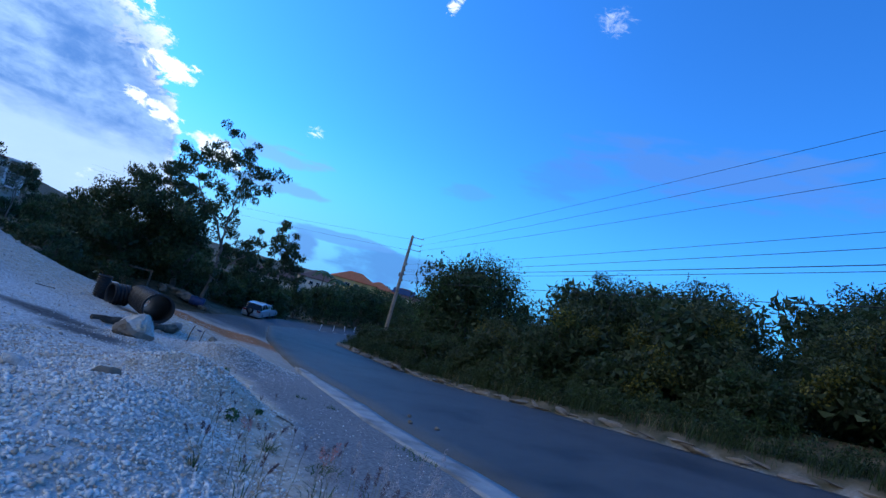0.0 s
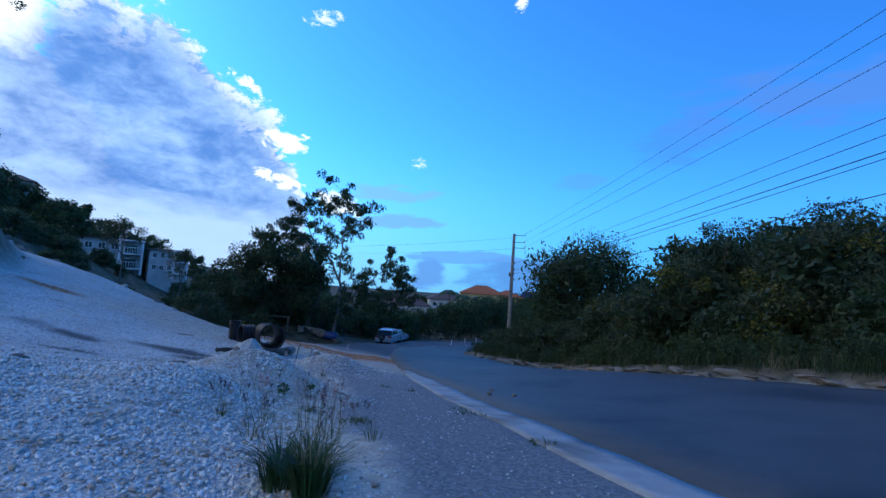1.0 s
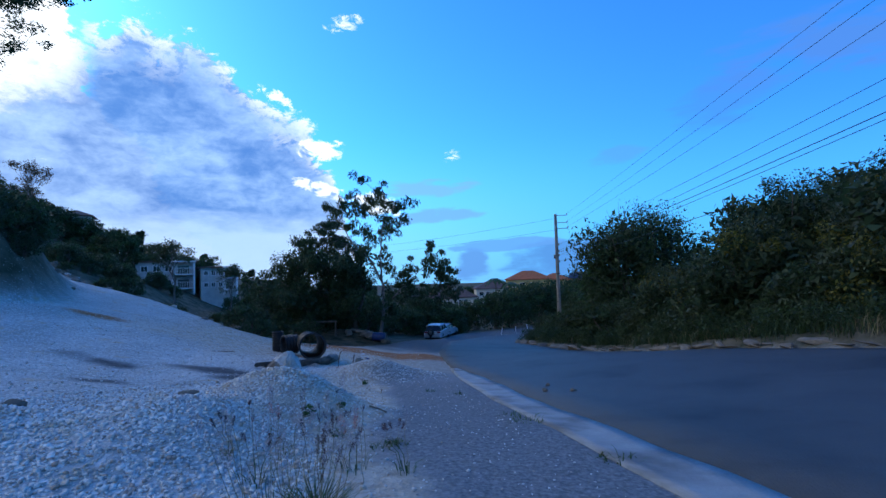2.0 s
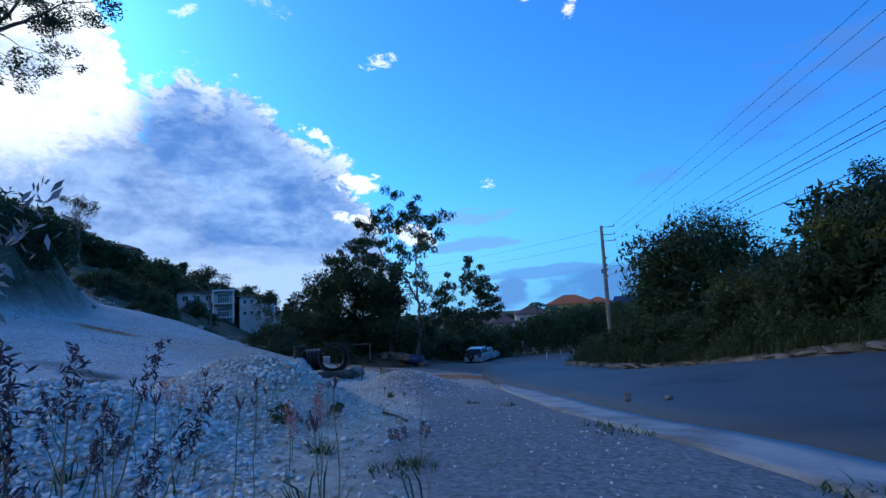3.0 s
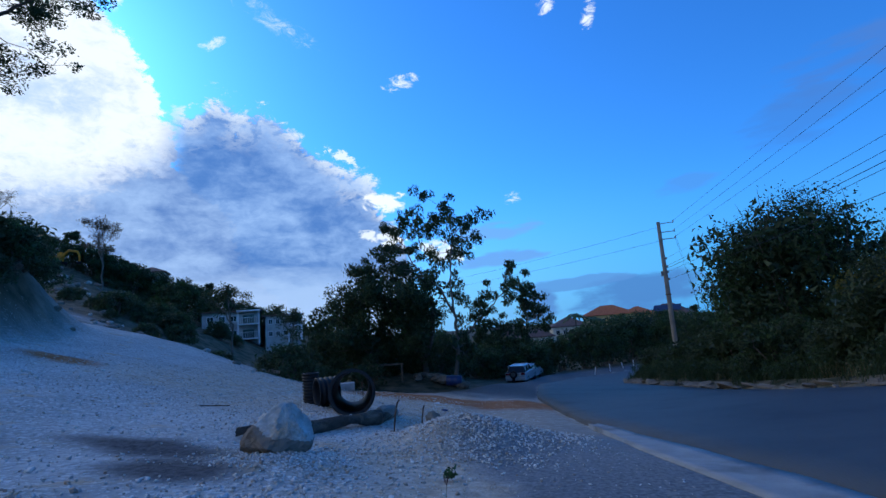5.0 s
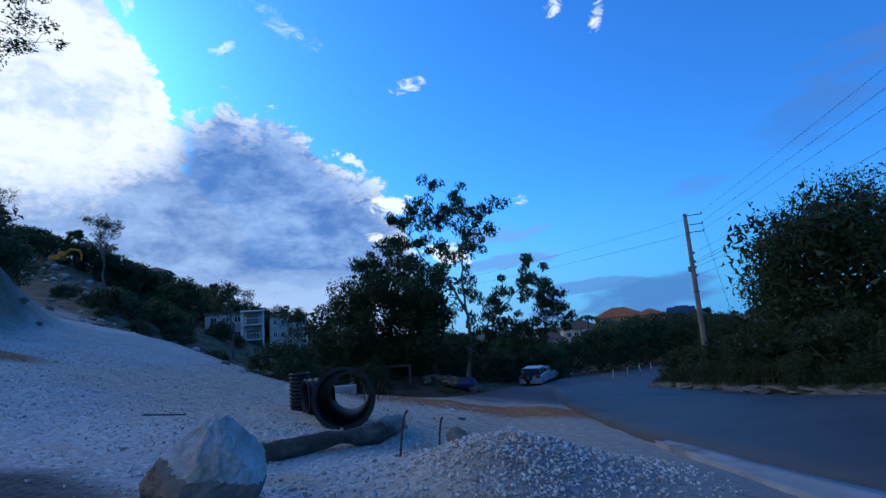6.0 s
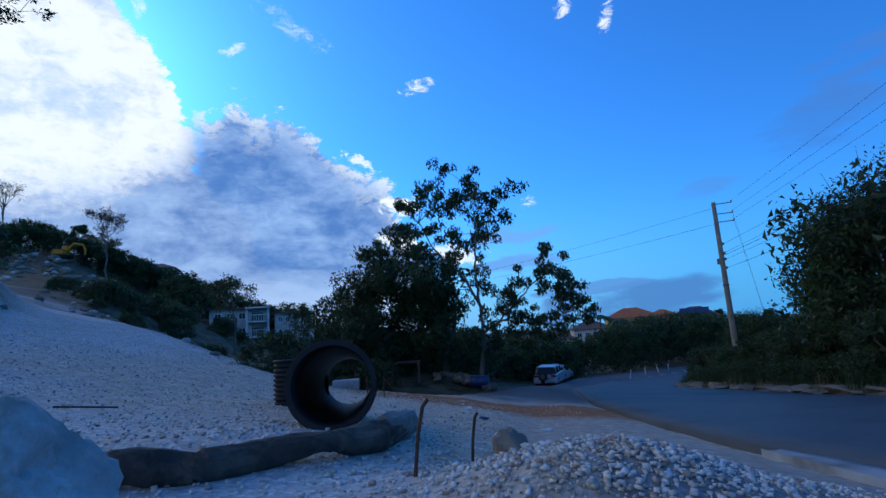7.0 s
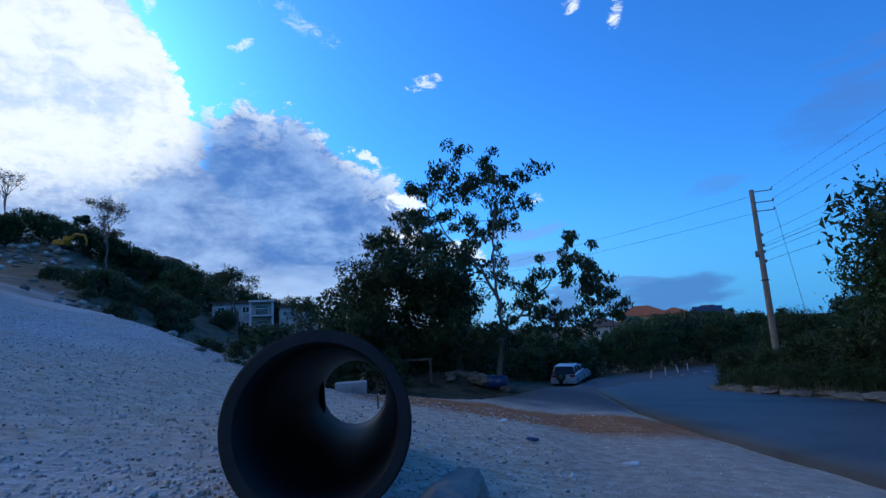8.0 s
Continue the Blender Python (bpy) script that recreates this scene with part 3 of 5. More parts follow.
# ---- right verge: stone edge, weeds, bushes ----
def lump(sx, sy, sz, seed, detail=2, jag=.28, cut=0.0):
    """A rough stone: a ball pushed about by noise, with a flat side or two."""
    bm = bmesh.new()
    bmesh.ops.create_icosphere(bm, subdivisions=detail, radius=1)
    o = Vector((seed * 3.7, seed * 1.3, seed * 2.1))
    for v in bm.verts:
        d = v.co.normalized()
        r = 1 + jag * noise.fractal(d * 1.3 + o, .9, 2.1, 4)
        p = d * r
        for k in range(5):
            n = Vector((math.sin(seed * 5 + k * 2.4), math.cos(seed * 3 + k * 1.7), math.sin(seed + k * 4.1))).normalized()
            lim = .72 + .1 * math.sin(seed * 7 + k)
            over = p.dot(n) - lim
            if over > 0:
                p = p - n * over * .85
        v.co = (p.x * sx, p.y * sy, p.z * sz)
    return bm


edge_mesh = []
for i in range(5):
    b = lump(.55, .34, .2, 11 + i, 3, .35)
    me = bpy.data.meshes.new("edge_stone")
    b.to_mesh(me)
    b.free()
    me.materials.append(M_BERM)
    edge_mesh.append(me)
yy = 44.0
k = 0
while yy > -4:
    x = right_edge(yy) + .28 + .1 * math.sin(k * 2.3)
    slope = math.atan2(right_edge(yy - .5) - right_edge(yy + .5), 1.0)
    big = .75 + .3 * math.sin(k * 1.7) if 28 < yy < 41 else .36 + .22 * math.sin(k * 1.9 + math.sin(k * .7))
    ob = new("edge_stone", edge_mesh[k % 5])
    ob.matrix_basis = pose(x, yy, ground_z(x, yy) + .0 * big, 14 * math.sin(k * 5.3), 10 * math.cos(k * 2.9), 90 + math.degrees(slope) + 28 * math.sin(k * 3.1)) @ Matrix.Diagonal((1.1 * max(.75, big), big, .75 * big, 1))
    tagged(ob, "rough tan stone in the earth edging beside asphalt road", "stone", "edge stones")
    yy -= (.85 * max(.75, big)) / max(1.0, math.hypot(1, math.tan(slope)))
    k += 1


def bush(name, rx, ry, h, clumps, leaves, size, mat, label, category="bush", low=.08, mix_mat=None, mix=0.0, stems=9, dead=0, far=False):
    """A shrub thicket: stems, an inner mass and an outer skin of leaves in ragged clumps."""
    root = thing(name, 0, 0, 0, 0, label, category)
    tubes = []
    for i in range(stems):
        a = rng.uniform(0, 6.28)
        r = rng.uniform(.1, .75)
        tip = (rx * r * math.cos(a), ry * r * math.sin(a), h * rng.uniform(.5, .9))
        foot = (tip[0] * .35, tip[1] * .35, -.3)
        tubes.append(tube(wobble(foot, tip, 6, .12), np.linspace(.07, .015, 6), 5))
    for i in range(dead):
        a = rng.uniform(0, 6.28)
        foot = (rx * .4 * math.cos(a), ry * .4 * math.sin(a), h * .6)
        tip = (foot[0] + rng.uniform(-.9, .9), foot[1] + rng.uniform(-.9, .9), h * rng.uniform(.98, 1.1))
        tubes.append(tube(wobble(foot, tip, 6, .15), np.linspace(.03, .006, 6), 5))
    V, Fs = join(tubes)
    tagged(raw("stem", V, Fs, M_BARK, root), kind="stuff")
    outer, inner, other = [], [], []
    for i in range(clumps):
        a = rng.uniform(0, 6.28)
        u = rng.uniform(low, 1.0)
        rr = math.sqrt(max(0.03, 1 - u ** 2.4)) * rng.uniform(.72, 1.05)
        c = np.array((rx * rr * math.cos(a), ry * rr * math.sin(a), h * u * rng.uniform(.86, 1.06)))
        rad = rng.uniform(.35, .75) * min(rx, h) * .42
        pts = clump_points(c, rad, leaves // clumps, .75)
        (other if rng.uniform() < mix else outer).append(pts)
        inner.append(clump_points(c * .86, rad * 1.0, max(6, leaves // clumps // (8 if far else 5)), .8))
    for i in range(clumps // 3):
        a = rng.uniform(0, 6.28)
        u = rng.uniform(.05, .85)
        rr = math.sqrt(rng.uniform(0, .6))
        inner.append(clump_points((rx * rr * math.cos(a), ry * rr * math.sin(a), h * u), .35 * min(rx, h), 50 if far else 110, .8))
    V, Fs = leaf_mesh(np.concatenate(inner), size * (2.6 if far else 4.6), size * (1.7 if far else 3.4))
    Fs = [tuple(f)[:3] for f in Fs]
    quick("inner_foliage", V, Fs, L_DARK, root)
    V, Fs = leaf_mesh(np.concatenate(outer), size * 1.6, size * .75, .25)
    if far:
        Fs = [tuple(f)[:3] for f in Fs]
    quick("foliage", V, Fs, mat, root)
    if other:
        V, Fs = leaf_mesh(np.concatenate(other), size * 1.6, size * .8, .25)
        if far:
            Fs = [tuple(f)[:3] for f in Fs]
        quick("vine_leaves", V, Fs, mix_mat, root, "yellowing vine leaves")
    return root


def set_at(ob, x, y, rz=0, s=1.0, sz=None, dz=0.0):
    ob.matrix_basis = pose(x, y, ground_z(x, y) + dz, 0, 0, rz) @ Matrix.Diagonal((s, s, sz or s, 1))
    return ob


def again(ob, x, y, rz=0, s=1.0, sz=None, dz=0.0):
    return copy_thing(ob, pose(x, y, ground_z(x, y) + dz, 0, 0, rz) @ Matrix.Diagonal((s, s, sz or s, 1)) @ Matrix.Diagonal((*ob.scale, 1)).inverted())


VERGE = "bushes along the road"
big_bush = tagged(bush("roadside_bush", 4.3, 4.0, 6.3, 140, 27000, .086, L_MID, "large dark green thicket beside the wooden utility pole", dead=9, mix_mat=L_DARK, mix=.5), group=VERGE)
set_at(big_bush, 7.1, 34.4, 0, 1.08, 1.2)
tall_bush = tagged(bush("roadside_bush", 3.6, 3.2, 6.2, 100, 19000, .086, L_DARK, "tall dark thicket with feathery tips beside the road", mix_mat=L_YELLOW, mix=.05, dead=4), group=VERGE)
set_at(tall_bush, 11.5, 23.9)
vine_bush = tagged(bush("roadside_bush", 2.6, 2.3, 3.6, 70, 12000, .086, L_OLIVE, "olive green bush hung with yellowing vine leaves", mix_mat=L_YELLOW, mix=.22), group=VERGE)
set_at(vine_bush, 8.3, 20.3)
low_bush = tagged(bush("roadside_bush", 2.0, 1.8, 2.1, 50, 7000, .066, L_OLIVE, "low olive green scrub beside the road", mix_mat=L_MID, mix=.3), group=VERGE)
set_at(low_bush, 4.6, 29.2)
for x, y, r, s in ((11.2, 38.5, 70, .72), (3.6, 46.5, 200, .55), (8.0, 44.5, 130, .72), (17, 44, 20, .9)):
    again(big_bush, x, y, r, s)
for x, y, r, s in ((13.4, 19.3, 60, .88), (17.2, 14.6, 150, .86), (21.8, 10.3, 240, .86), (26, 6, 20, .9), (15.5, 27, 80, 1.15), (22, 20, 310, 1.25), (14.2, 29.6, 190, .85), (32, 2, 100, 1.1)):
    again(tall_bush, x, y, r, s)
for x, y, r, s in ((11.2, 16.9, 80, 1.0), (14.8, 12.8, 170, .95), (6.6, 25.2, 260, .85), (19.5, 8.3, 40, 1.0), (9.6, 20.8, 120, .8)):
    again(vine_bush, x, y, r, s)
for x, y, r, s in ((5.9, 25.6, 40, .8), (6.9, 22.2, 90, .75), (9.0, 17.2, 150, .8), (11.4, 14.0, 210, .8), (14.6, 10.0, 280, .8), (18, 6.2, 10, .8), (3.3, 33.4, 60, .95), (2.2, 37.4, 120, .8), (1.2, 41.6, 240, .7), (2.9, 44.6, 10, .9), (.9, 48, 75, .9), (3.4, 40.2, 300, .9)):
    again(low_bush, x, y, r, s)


def grass_field(name, spots, height, blades, mat, label, lean=.35, width=.012, category="grass"):
    """Loose grass: bent blades round each spot."""
    V, Fs = [], []
    for x, y, r in spots:
        for i in range(blades):
            a, q = rng.uniform(0, 6.28), r * math.sqrt(rng.uniform())
            bx, by = x + q * math.cos(a), y + q * math.sin(a)
            bz = ground_z(bx, by) - .04
            h = height * rng.uniform(.5, 1.15)
            d = np.array((math.cos(a * 3 + i), math.sin(a * 3 + i), 0)) * h * lean * rng.uniform(.2, 1.2)
            s = np.array((-d[1], d[0], 0))
            s = s / (np.linalg.norm(s) + 1e-9) * width * rng.uniform(.7, 1.4)
            p0 = np.array((bx, by, bz))
            p1 = p0 + d * .35 + (0, 0, h * .6)
            p2 = p0 + d + (0, 0, h * .95)
            o = len(V)
            V += [p0 - s, p0 + s, p1 + s * .8, p1 - s * .8, p2 + s * .15, p2 - s * .15]
            Fs += [(o, o + 1, o + 2, o + 3), (o + 3, o + 2, o + 4, o + 5)]
    return tagged(quick(name, V, Fs, mat), label, category, kind="stuff")


spots = []
for i in range(420):
    y = rng.uniform(-2, 46)
    spots.append((right_edge(y) + rng.uniform(.55, 2.4), y, .45))
grass_field("verge_grass", spots[:300], .5, 46, L_VERGE, "tall green grass between stone edge and bushes", .8, width=.008)
grass_field("verge_straw", spots[360:], .5, 30, M_STRAW, "dry yellow grass between stone edge and bushes", .8, width=.006)
wl = []
for i in range(260):
    y = rng.uniform(0, 40)
    x = right_edge(y) + rng.uniform(.7, 2.4)
    wl.append(clump_points((x, y, ground_z(x, y) + rng.uniform(.2, .75)), .42, 150))
V, Fs = leaf_mesh(np.concatenate(wl), .095, .042, .1)
tagged(quick("verge_weeds", V, Fs, L_VERGE), "leafy roadside weeds below the bushes", "weeds", kind="stuff")

# ---- utility pole and wires ----
POLE = Vector((1.62, 42.7, ground_z(1.62, 42.7)))
PTOP = 5.95 - POLE.z
pole = thing("utility_pole", POLE.x, POLE.y, POLE.z, 0, "weathered wooden utility pole with short steel arms", "utility pole")
V, Fs = tube([(0, 0, -.4), (0, 0, PTOP * .35), (0, 0, PTOP * .7), (0, 0, PTOP)], (.17, .155, .135, .115), 14)
raw("shaft", V, Fs, M_POLE, pole, smooth=False)
ARMS = (-.12, -.72, -1.2)
for a in ARMS:
    arm = part("arm", boxes((.86, .05, .05, .5, 0, PTOP + a, .012)), M_STEEL, pole)
    V, Fs = tube([(0, 0, -.07), (0, 0, -.03), (0, 0, .0), (0, 0, .05), (0, 0, .09)], (.03, .055, .04, .055, .02), 10)
    ins = raw("insulator", V, Fs, M_PALEWALL, arm, "pale porcelain insulator", True)
    ins.matrix_basis = pose(.92, 0, PTOP + a + .06)
for a in (-2.5, -3.05, -3.4, -3.9):
    part("bracket", boxes((.2, .1, .16, .12, -.05, PTOP + a, .02)), M_STEEL, pole)
part("band", boxes((.36, .36, .05, 0, 0, PTOP - 4.9, .02)), M_RUST, pole)
part("cable_box", boxes((.14, .16, .34, -.2, 0, PTOP - 3.5, .03)), M_STEEL, pole)


def cable(a, b, sag, r, label):
    s = np.linspace(0, 1, 28)
    P = [Vector(a).lerp(Vector(b), float(q)) - Vector((0, 0, sag * 4 * float(q) * (1 - float(q)))) for q in s]
    V, Fs = tube(P, r * .62, 5)
    return tagged(raw("overhead_wire", V, Fs, M_WIRE), label, "wire", "overhead wires")


FAR = (11.6, -14.0)
for a, z2 in zip(ARMS, (8.2, 7.8, 7.2)):
    cable((POLE.x + .92, POLE.y, POLE.z + PTOP + a + .12), (FAR[0] + .92, FAR[1], z2), .3, .010, "thin dark power line running from the pole arm")
for a, z2, r in ((-2.5, 6.4, .011), (-3.0, 6.2, .013), (-3.15, 5.75, .018), (-3.4, 5.7, .013), (-3.9, 4.9, .016)):
    cable((POLE.x + .2, POLE.y - .1, POLE.z + PTOP + a), (FAR[0] + 1.6, FAR[1], z2), .3, r, "dark cable strung from the wooden pole")
for a, z2 in ((-.35, 6.6), (-1.3, 5.9)):
    cable((POLE.x - .12, POLE.y, POLE.z + PTOP + a), (-47, 82, z2), .9, .014, "dark line running from the pole behind the tree")
for dx, dz in ((.92, -1.2), (.92, -.72)):
    cable((POLE.x + dx, POLE.y, POLE.z + PTOP + dz), (POLE.x + 2.6, POLE.y + 3.5, POLE.z + 1.0), .05, .009, "thin guy wire dropping into the bushes")

# ---- things by the white track: pipes, boulder, log ----


def corrugated(length, r, bell=False, pitch=.125):
    """A black drain pipe: ribbed outside, smooth inside, with thick open ends. It lies along y from 0."""
    n = 40
    prof = []
    steps = int(length / pitch) * 6
    for i in range(steps + 1):
        y = length * i / steps
        w = .5 + .5 * math.cos(2 * math.pi * y / pitch)
        rr = r - .030 + .030 * smooth(.15, .8, w)
        if bell and y < .32:
            rr = r + .012 - .03 * (y / .32)
        prof.append((y, rr))
    inner = r - .040
    prof = [(.0, inner + .004), (0, r - .02 + (.02 if bell else 0))] + prof + [(length, inner)] + [(length * (1 - j / 6), inner) for j in range(1, 7)]
    V, Fs = [], []
    for y, rr in prof:
        for k in range(n):
            a = 2 * math.pi * k / n
            V.append((rr * math.cos(a), y, rr * math.sin(a)))
    m = len(prof)
    for i in range(m):
        for k in range(n):
            Fs.append((i * n + k, i * n + (k + 1) % n, ((i + 1) % m) * n + (k + 1) % n, ((i + 1) % m) * n + k))
    return V, Fs


A0, A1 = Vector((-5.18, 13.42, -.715)), Vector((-6.93, 16.41, -.99))
V, Fs = corrugated((A1 - A0).length, .365, True)
pipe = tagged(raw("drain_pipe", V, Fs, M_PLASTIC, smooth=True), "long black corrugated plastic drain pipe lying open on gravel", "pipe", "black pipes")
d = (A1 - A0).normalized()
pipe.matrix_basis = Matrix.Translation(A0) @ d.to_track_quat("Y", "Z").to_matrix().to_4x4()
V, Fs = corrugated(.45, .32, False, .11)
offcut = tagged(raw("drain_pipe", V, Fs, M_PLASTIC, smooth=True), "short ribbed black pipe offcut lying beside the long pipe", "pipe", "black pipes")
offcut.matrix_basis = pose(-7.46, 15.73, ground_z(-7.5, 15.95) + .31, 0, 0, -40)
V, Fs = corrugated(.72, .2, False, .07)
stub = tagged(raw("drain_pipe", V, Fs, M_PLASTIC, smooth=True), "small black ribbed pipe standing upright on gravel", "pipe", "black pipes")
stub.matrix_basis = pose(-8.0, 16.3, ground_z(-8.0, 16.3) - .03, 90, 0, 0)

def boulder_shape():
    """A broken limestone block: a leaning peak with cut faces and a ragged skin."""
    bm = bmesh.new()
    bmesh.ops.create_icosphere(bm, subdivisions=5, radius=1)
    cuts = ((.80, -.1, .50, .70), (-.62, -.1, .72, .58), (-.25, -.80, .62, .62), (.45, -.75, .5, .68), (.0, .8, .6, .66), (-.3, -.5, -.8, .6), (.5, -.75, .1, .72), (-.65, -.7, .05, .74), (.15, .1, .98, .86))
    for v in bm.verts:
        p = v.co.normalized() * 1.05
        for a, b, c, lim in cuts:
            n = Vector((a, b, c)).normalized()
            over = p.dot(n) - lim
            if over > 0:
                p = p - n * over * .93
        q = p * 2.3
        r = .10 * noise.fractal(q * .8, .8, 2.1, 3) + .06 * abs(noise.noise(q * 2.1)) + .045 * noise.fractal(q * 4, .7, 2.2, 4)
        p = p * (1 + r)
        v.co = (p.x * .36, p.y * .34, p.z * .36)
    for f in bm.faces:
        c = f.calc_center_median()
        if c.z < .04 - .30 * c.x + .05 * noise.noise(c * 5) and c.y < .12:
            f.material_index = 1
    return bm


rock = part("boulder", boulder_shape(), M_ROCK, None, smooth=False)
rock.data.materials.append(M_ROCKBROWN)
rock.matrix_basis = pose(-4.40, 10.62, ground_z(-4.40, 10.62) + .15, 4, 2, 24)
tagged(rock, "pale limestone boulder with tan stains lying on gravel", "boulder")


def log(path, radii):
    P = []
    for i, (x, y, dz) in enumerate(path):
        P.append((x, y, ground_z(x, y) + dz))
    s = np.linspace(0, 1, 46)
    P = np.array([[np.interp(q, np.linspace(0, 1, len(P)), [p[j] for p in P]) for j in range(3)] for q in s])
    R = np.interp(s, np.linspace(0, 1, len(radii)), radii)
    V, Fs = tube(P, R, 18)
    out = []
    for v in V:
        v = Vector(v)
        n = noise.fractal(Vector((v.x * 4, v.y * 2, v.z * 16)), .8, 2.0, 5) * .034 + noise.noise(v * 2.6) * .05
        out.append((v.x + n, v.y + n * .4, v.z + n))
    return out, Fs


V, Fs = log(((-5.62, 11.35, .03), (-5.3, 11.68, .05), (-5.05, 11.95, .07), (-4.93, 12.35, .07), (-4.72, 12.75, .08), (-4.62, 13.2, .09), (-4.72, 13.7, .10)), (.05, .075, .085, .09, .085, .10, .09))
fallen = tagged(raw("fallen_log", V, Fs, M_LOG, smooth=False), "dark weathered split log lying on gravel before the pipe", "log")


def bar(name, pts, r, mat, label, category, group=""):
    V, Fs = tube(pts, r, 8)
    return tagged(raw(name, V, Fs, mat), label, category, group)


def stake(x, y, h, lx, ly):
    z = ground_z(x, y)
    return bar("rebar_stake", [(x, y, z - .15), (x + lx * .5, y + ly * .5, z + h * .5), (x + lx * .93, y + ly * .9, z + h * .9), (x + lx * 1.35, y + ly, z + h)], .011, M_RUST, "thin rusty steel bar standing in the ground", "steel bar", "rusty stakes")


stake(-4.02, 12.5, .40, .08, .03)
stake(-4.0, 13.4, .36, .05, .03)
stake(-8.6, 20.4, .6, .03, .0)
stake(-8.3, 19.2, .5, -.02, .0)
bar("steel_rod", [(-7.74, 12.82, ground_z(-7.74, 12.82) + .05), (-7.56, 13.3, ground_z(-7.56, 13.3) + .05)], .009, M_RUST, "rusty steel rod lying on gravel", "steel bar", "rusty stakes")
V, Fs = log(((-4.66, 13.3, .10), (-4.74, 13.7, .12), (-4.84, 14.1, .13), (-4.92, 14.4, .12)), (.10, .125, .11, .05))
tagged(raw("wood_stump", V, Fs, M_POLE), "grey weathered splintered stump at the end of the log", "wood piece")
for i, (x, y) in enumerate(((-5.6, 18.6), (-4.3, 17.6), (-6.6, 20.6))):
    ob = part("litter", lump(.10, .07, .03, 40 + i, 2, .5), M_LITTER if i else M_BLUEDRUM)
    ob.matrix_basis = pose(x, y, ground_z(x, y) + .03, 0, 0, 40 * i)
    tagged(ob, "crumpled pale plastic litter on the dirt" if i else "crumpled blue plastic litter on the dirt", "litter", "litter")

for i, (x, y, sx, sy, sz, dz, mat, words) in enumerate(((-3.47, 12.62, .10, .09, .09, .0, M_BERM, "rounded tan stone in the white gravel heap"), (1.25, 9.94, .06, .05, .05, .0, M_ROCKBROWN, "small dark stone lying on the road edge"), (1.75, 9.7, .06, .06, .05, .0, M_ROCKBROWN, "small dark stone lying on the asphalt"), (1.3, 10.6, .05, .04, .04, .0, M_ROCKBROWN, "small dark stone lying on the asphalt"), (-2.3, 5.1, .16, .12, .10, .0, M_BERM, "tan flat stone lying in white gravel"), (-3.6, 4.3, .12, .09, .07, .0, M_BERM, "tan flat stone lying in white gravel"), (-2.9, 6.9, .14, .12, .1, .0, M_ROCK, "pale limestone piece lying in gravel"), (-3.3, 5.4, .15, .11, .1, .0, M_ROCK, "pale limestone piece lying in gravel"))):
    ob = part("stone", lump(sx, sy, sz, 80 + i, 3, .3), mat)
    ob.matrix_basis = pose(x, y, ground_z(x, y) + sz * .35 + dz, 0, 0, 50 * i)
    tagged(ob, words, "stone", "single stones")
bar("dry_stick", [(-.86, 6.62, ground_z(-.86, 6.62) + .03), (-.74, 6.63, ground_z(-.74, 6.63) + .035), (-.62, 6.58, ground_z(-.62, 6.58) + .03)], .011, M_BARK, "dark dry stick lying on the dirt", "stick")

# ---- blue drum and rubble below the tree ----
def blue_drum(x, y, rz):
    prof = [(0, .02), (.0, .26), (.03, .29), (.24, .29), (.27, .305), (.30, .29), (.58, .29), (.61, .305), (.64, .29), (.86, .29), (.89, .26), (.89, .02)]
    n = 24
    V = [(yy_ - .44, r * math.cos(6.2832 * k / n), r * math.sin(6.2832 * k / n)) for yy_, r in prof for k in range(n)]
    Fs = [(i * n + k, i * n + (k + 1) % n, (i + 1) * n + (k + 1) % n, (i + 1) * n + k) for i in range(len(prof) - 1) for k in range(n)]
    ob = tagged(raw("plastic_drum", V, Fs, M_BLUEDRUM, smooth=True), "dark blue plastic drum lying on rubble below the tree", "drum")
    ob.matrix_basis = pose(x, y, ground_z(x, y) + .42, 0, 4, rz)
    return ob


blue_drum(-10.9, 34.2, 12)
rub = []
for i in range(26):
    b = lump(rng.uniform(.15, .5), rng.uniform(.15, .45), rng.uniform(.1, .28), 60 + i, 2, .4)
    x, y = -11.8 + rng.uniform(-1.7, 1.5), 34.6 + rng.uniform(-.7, .7)
    ob = part("rubble_stone", b, M_BERM)
    ob.matrix_basis = pose(x, y, ground_z(x, y) + .1 + .25 * math.exp(-((x + 11.6) ** 2)), 0, 0, i * 37)
    tagged(ob, "tan rubble stone heaped below the tree", "stone", "rubble stones")

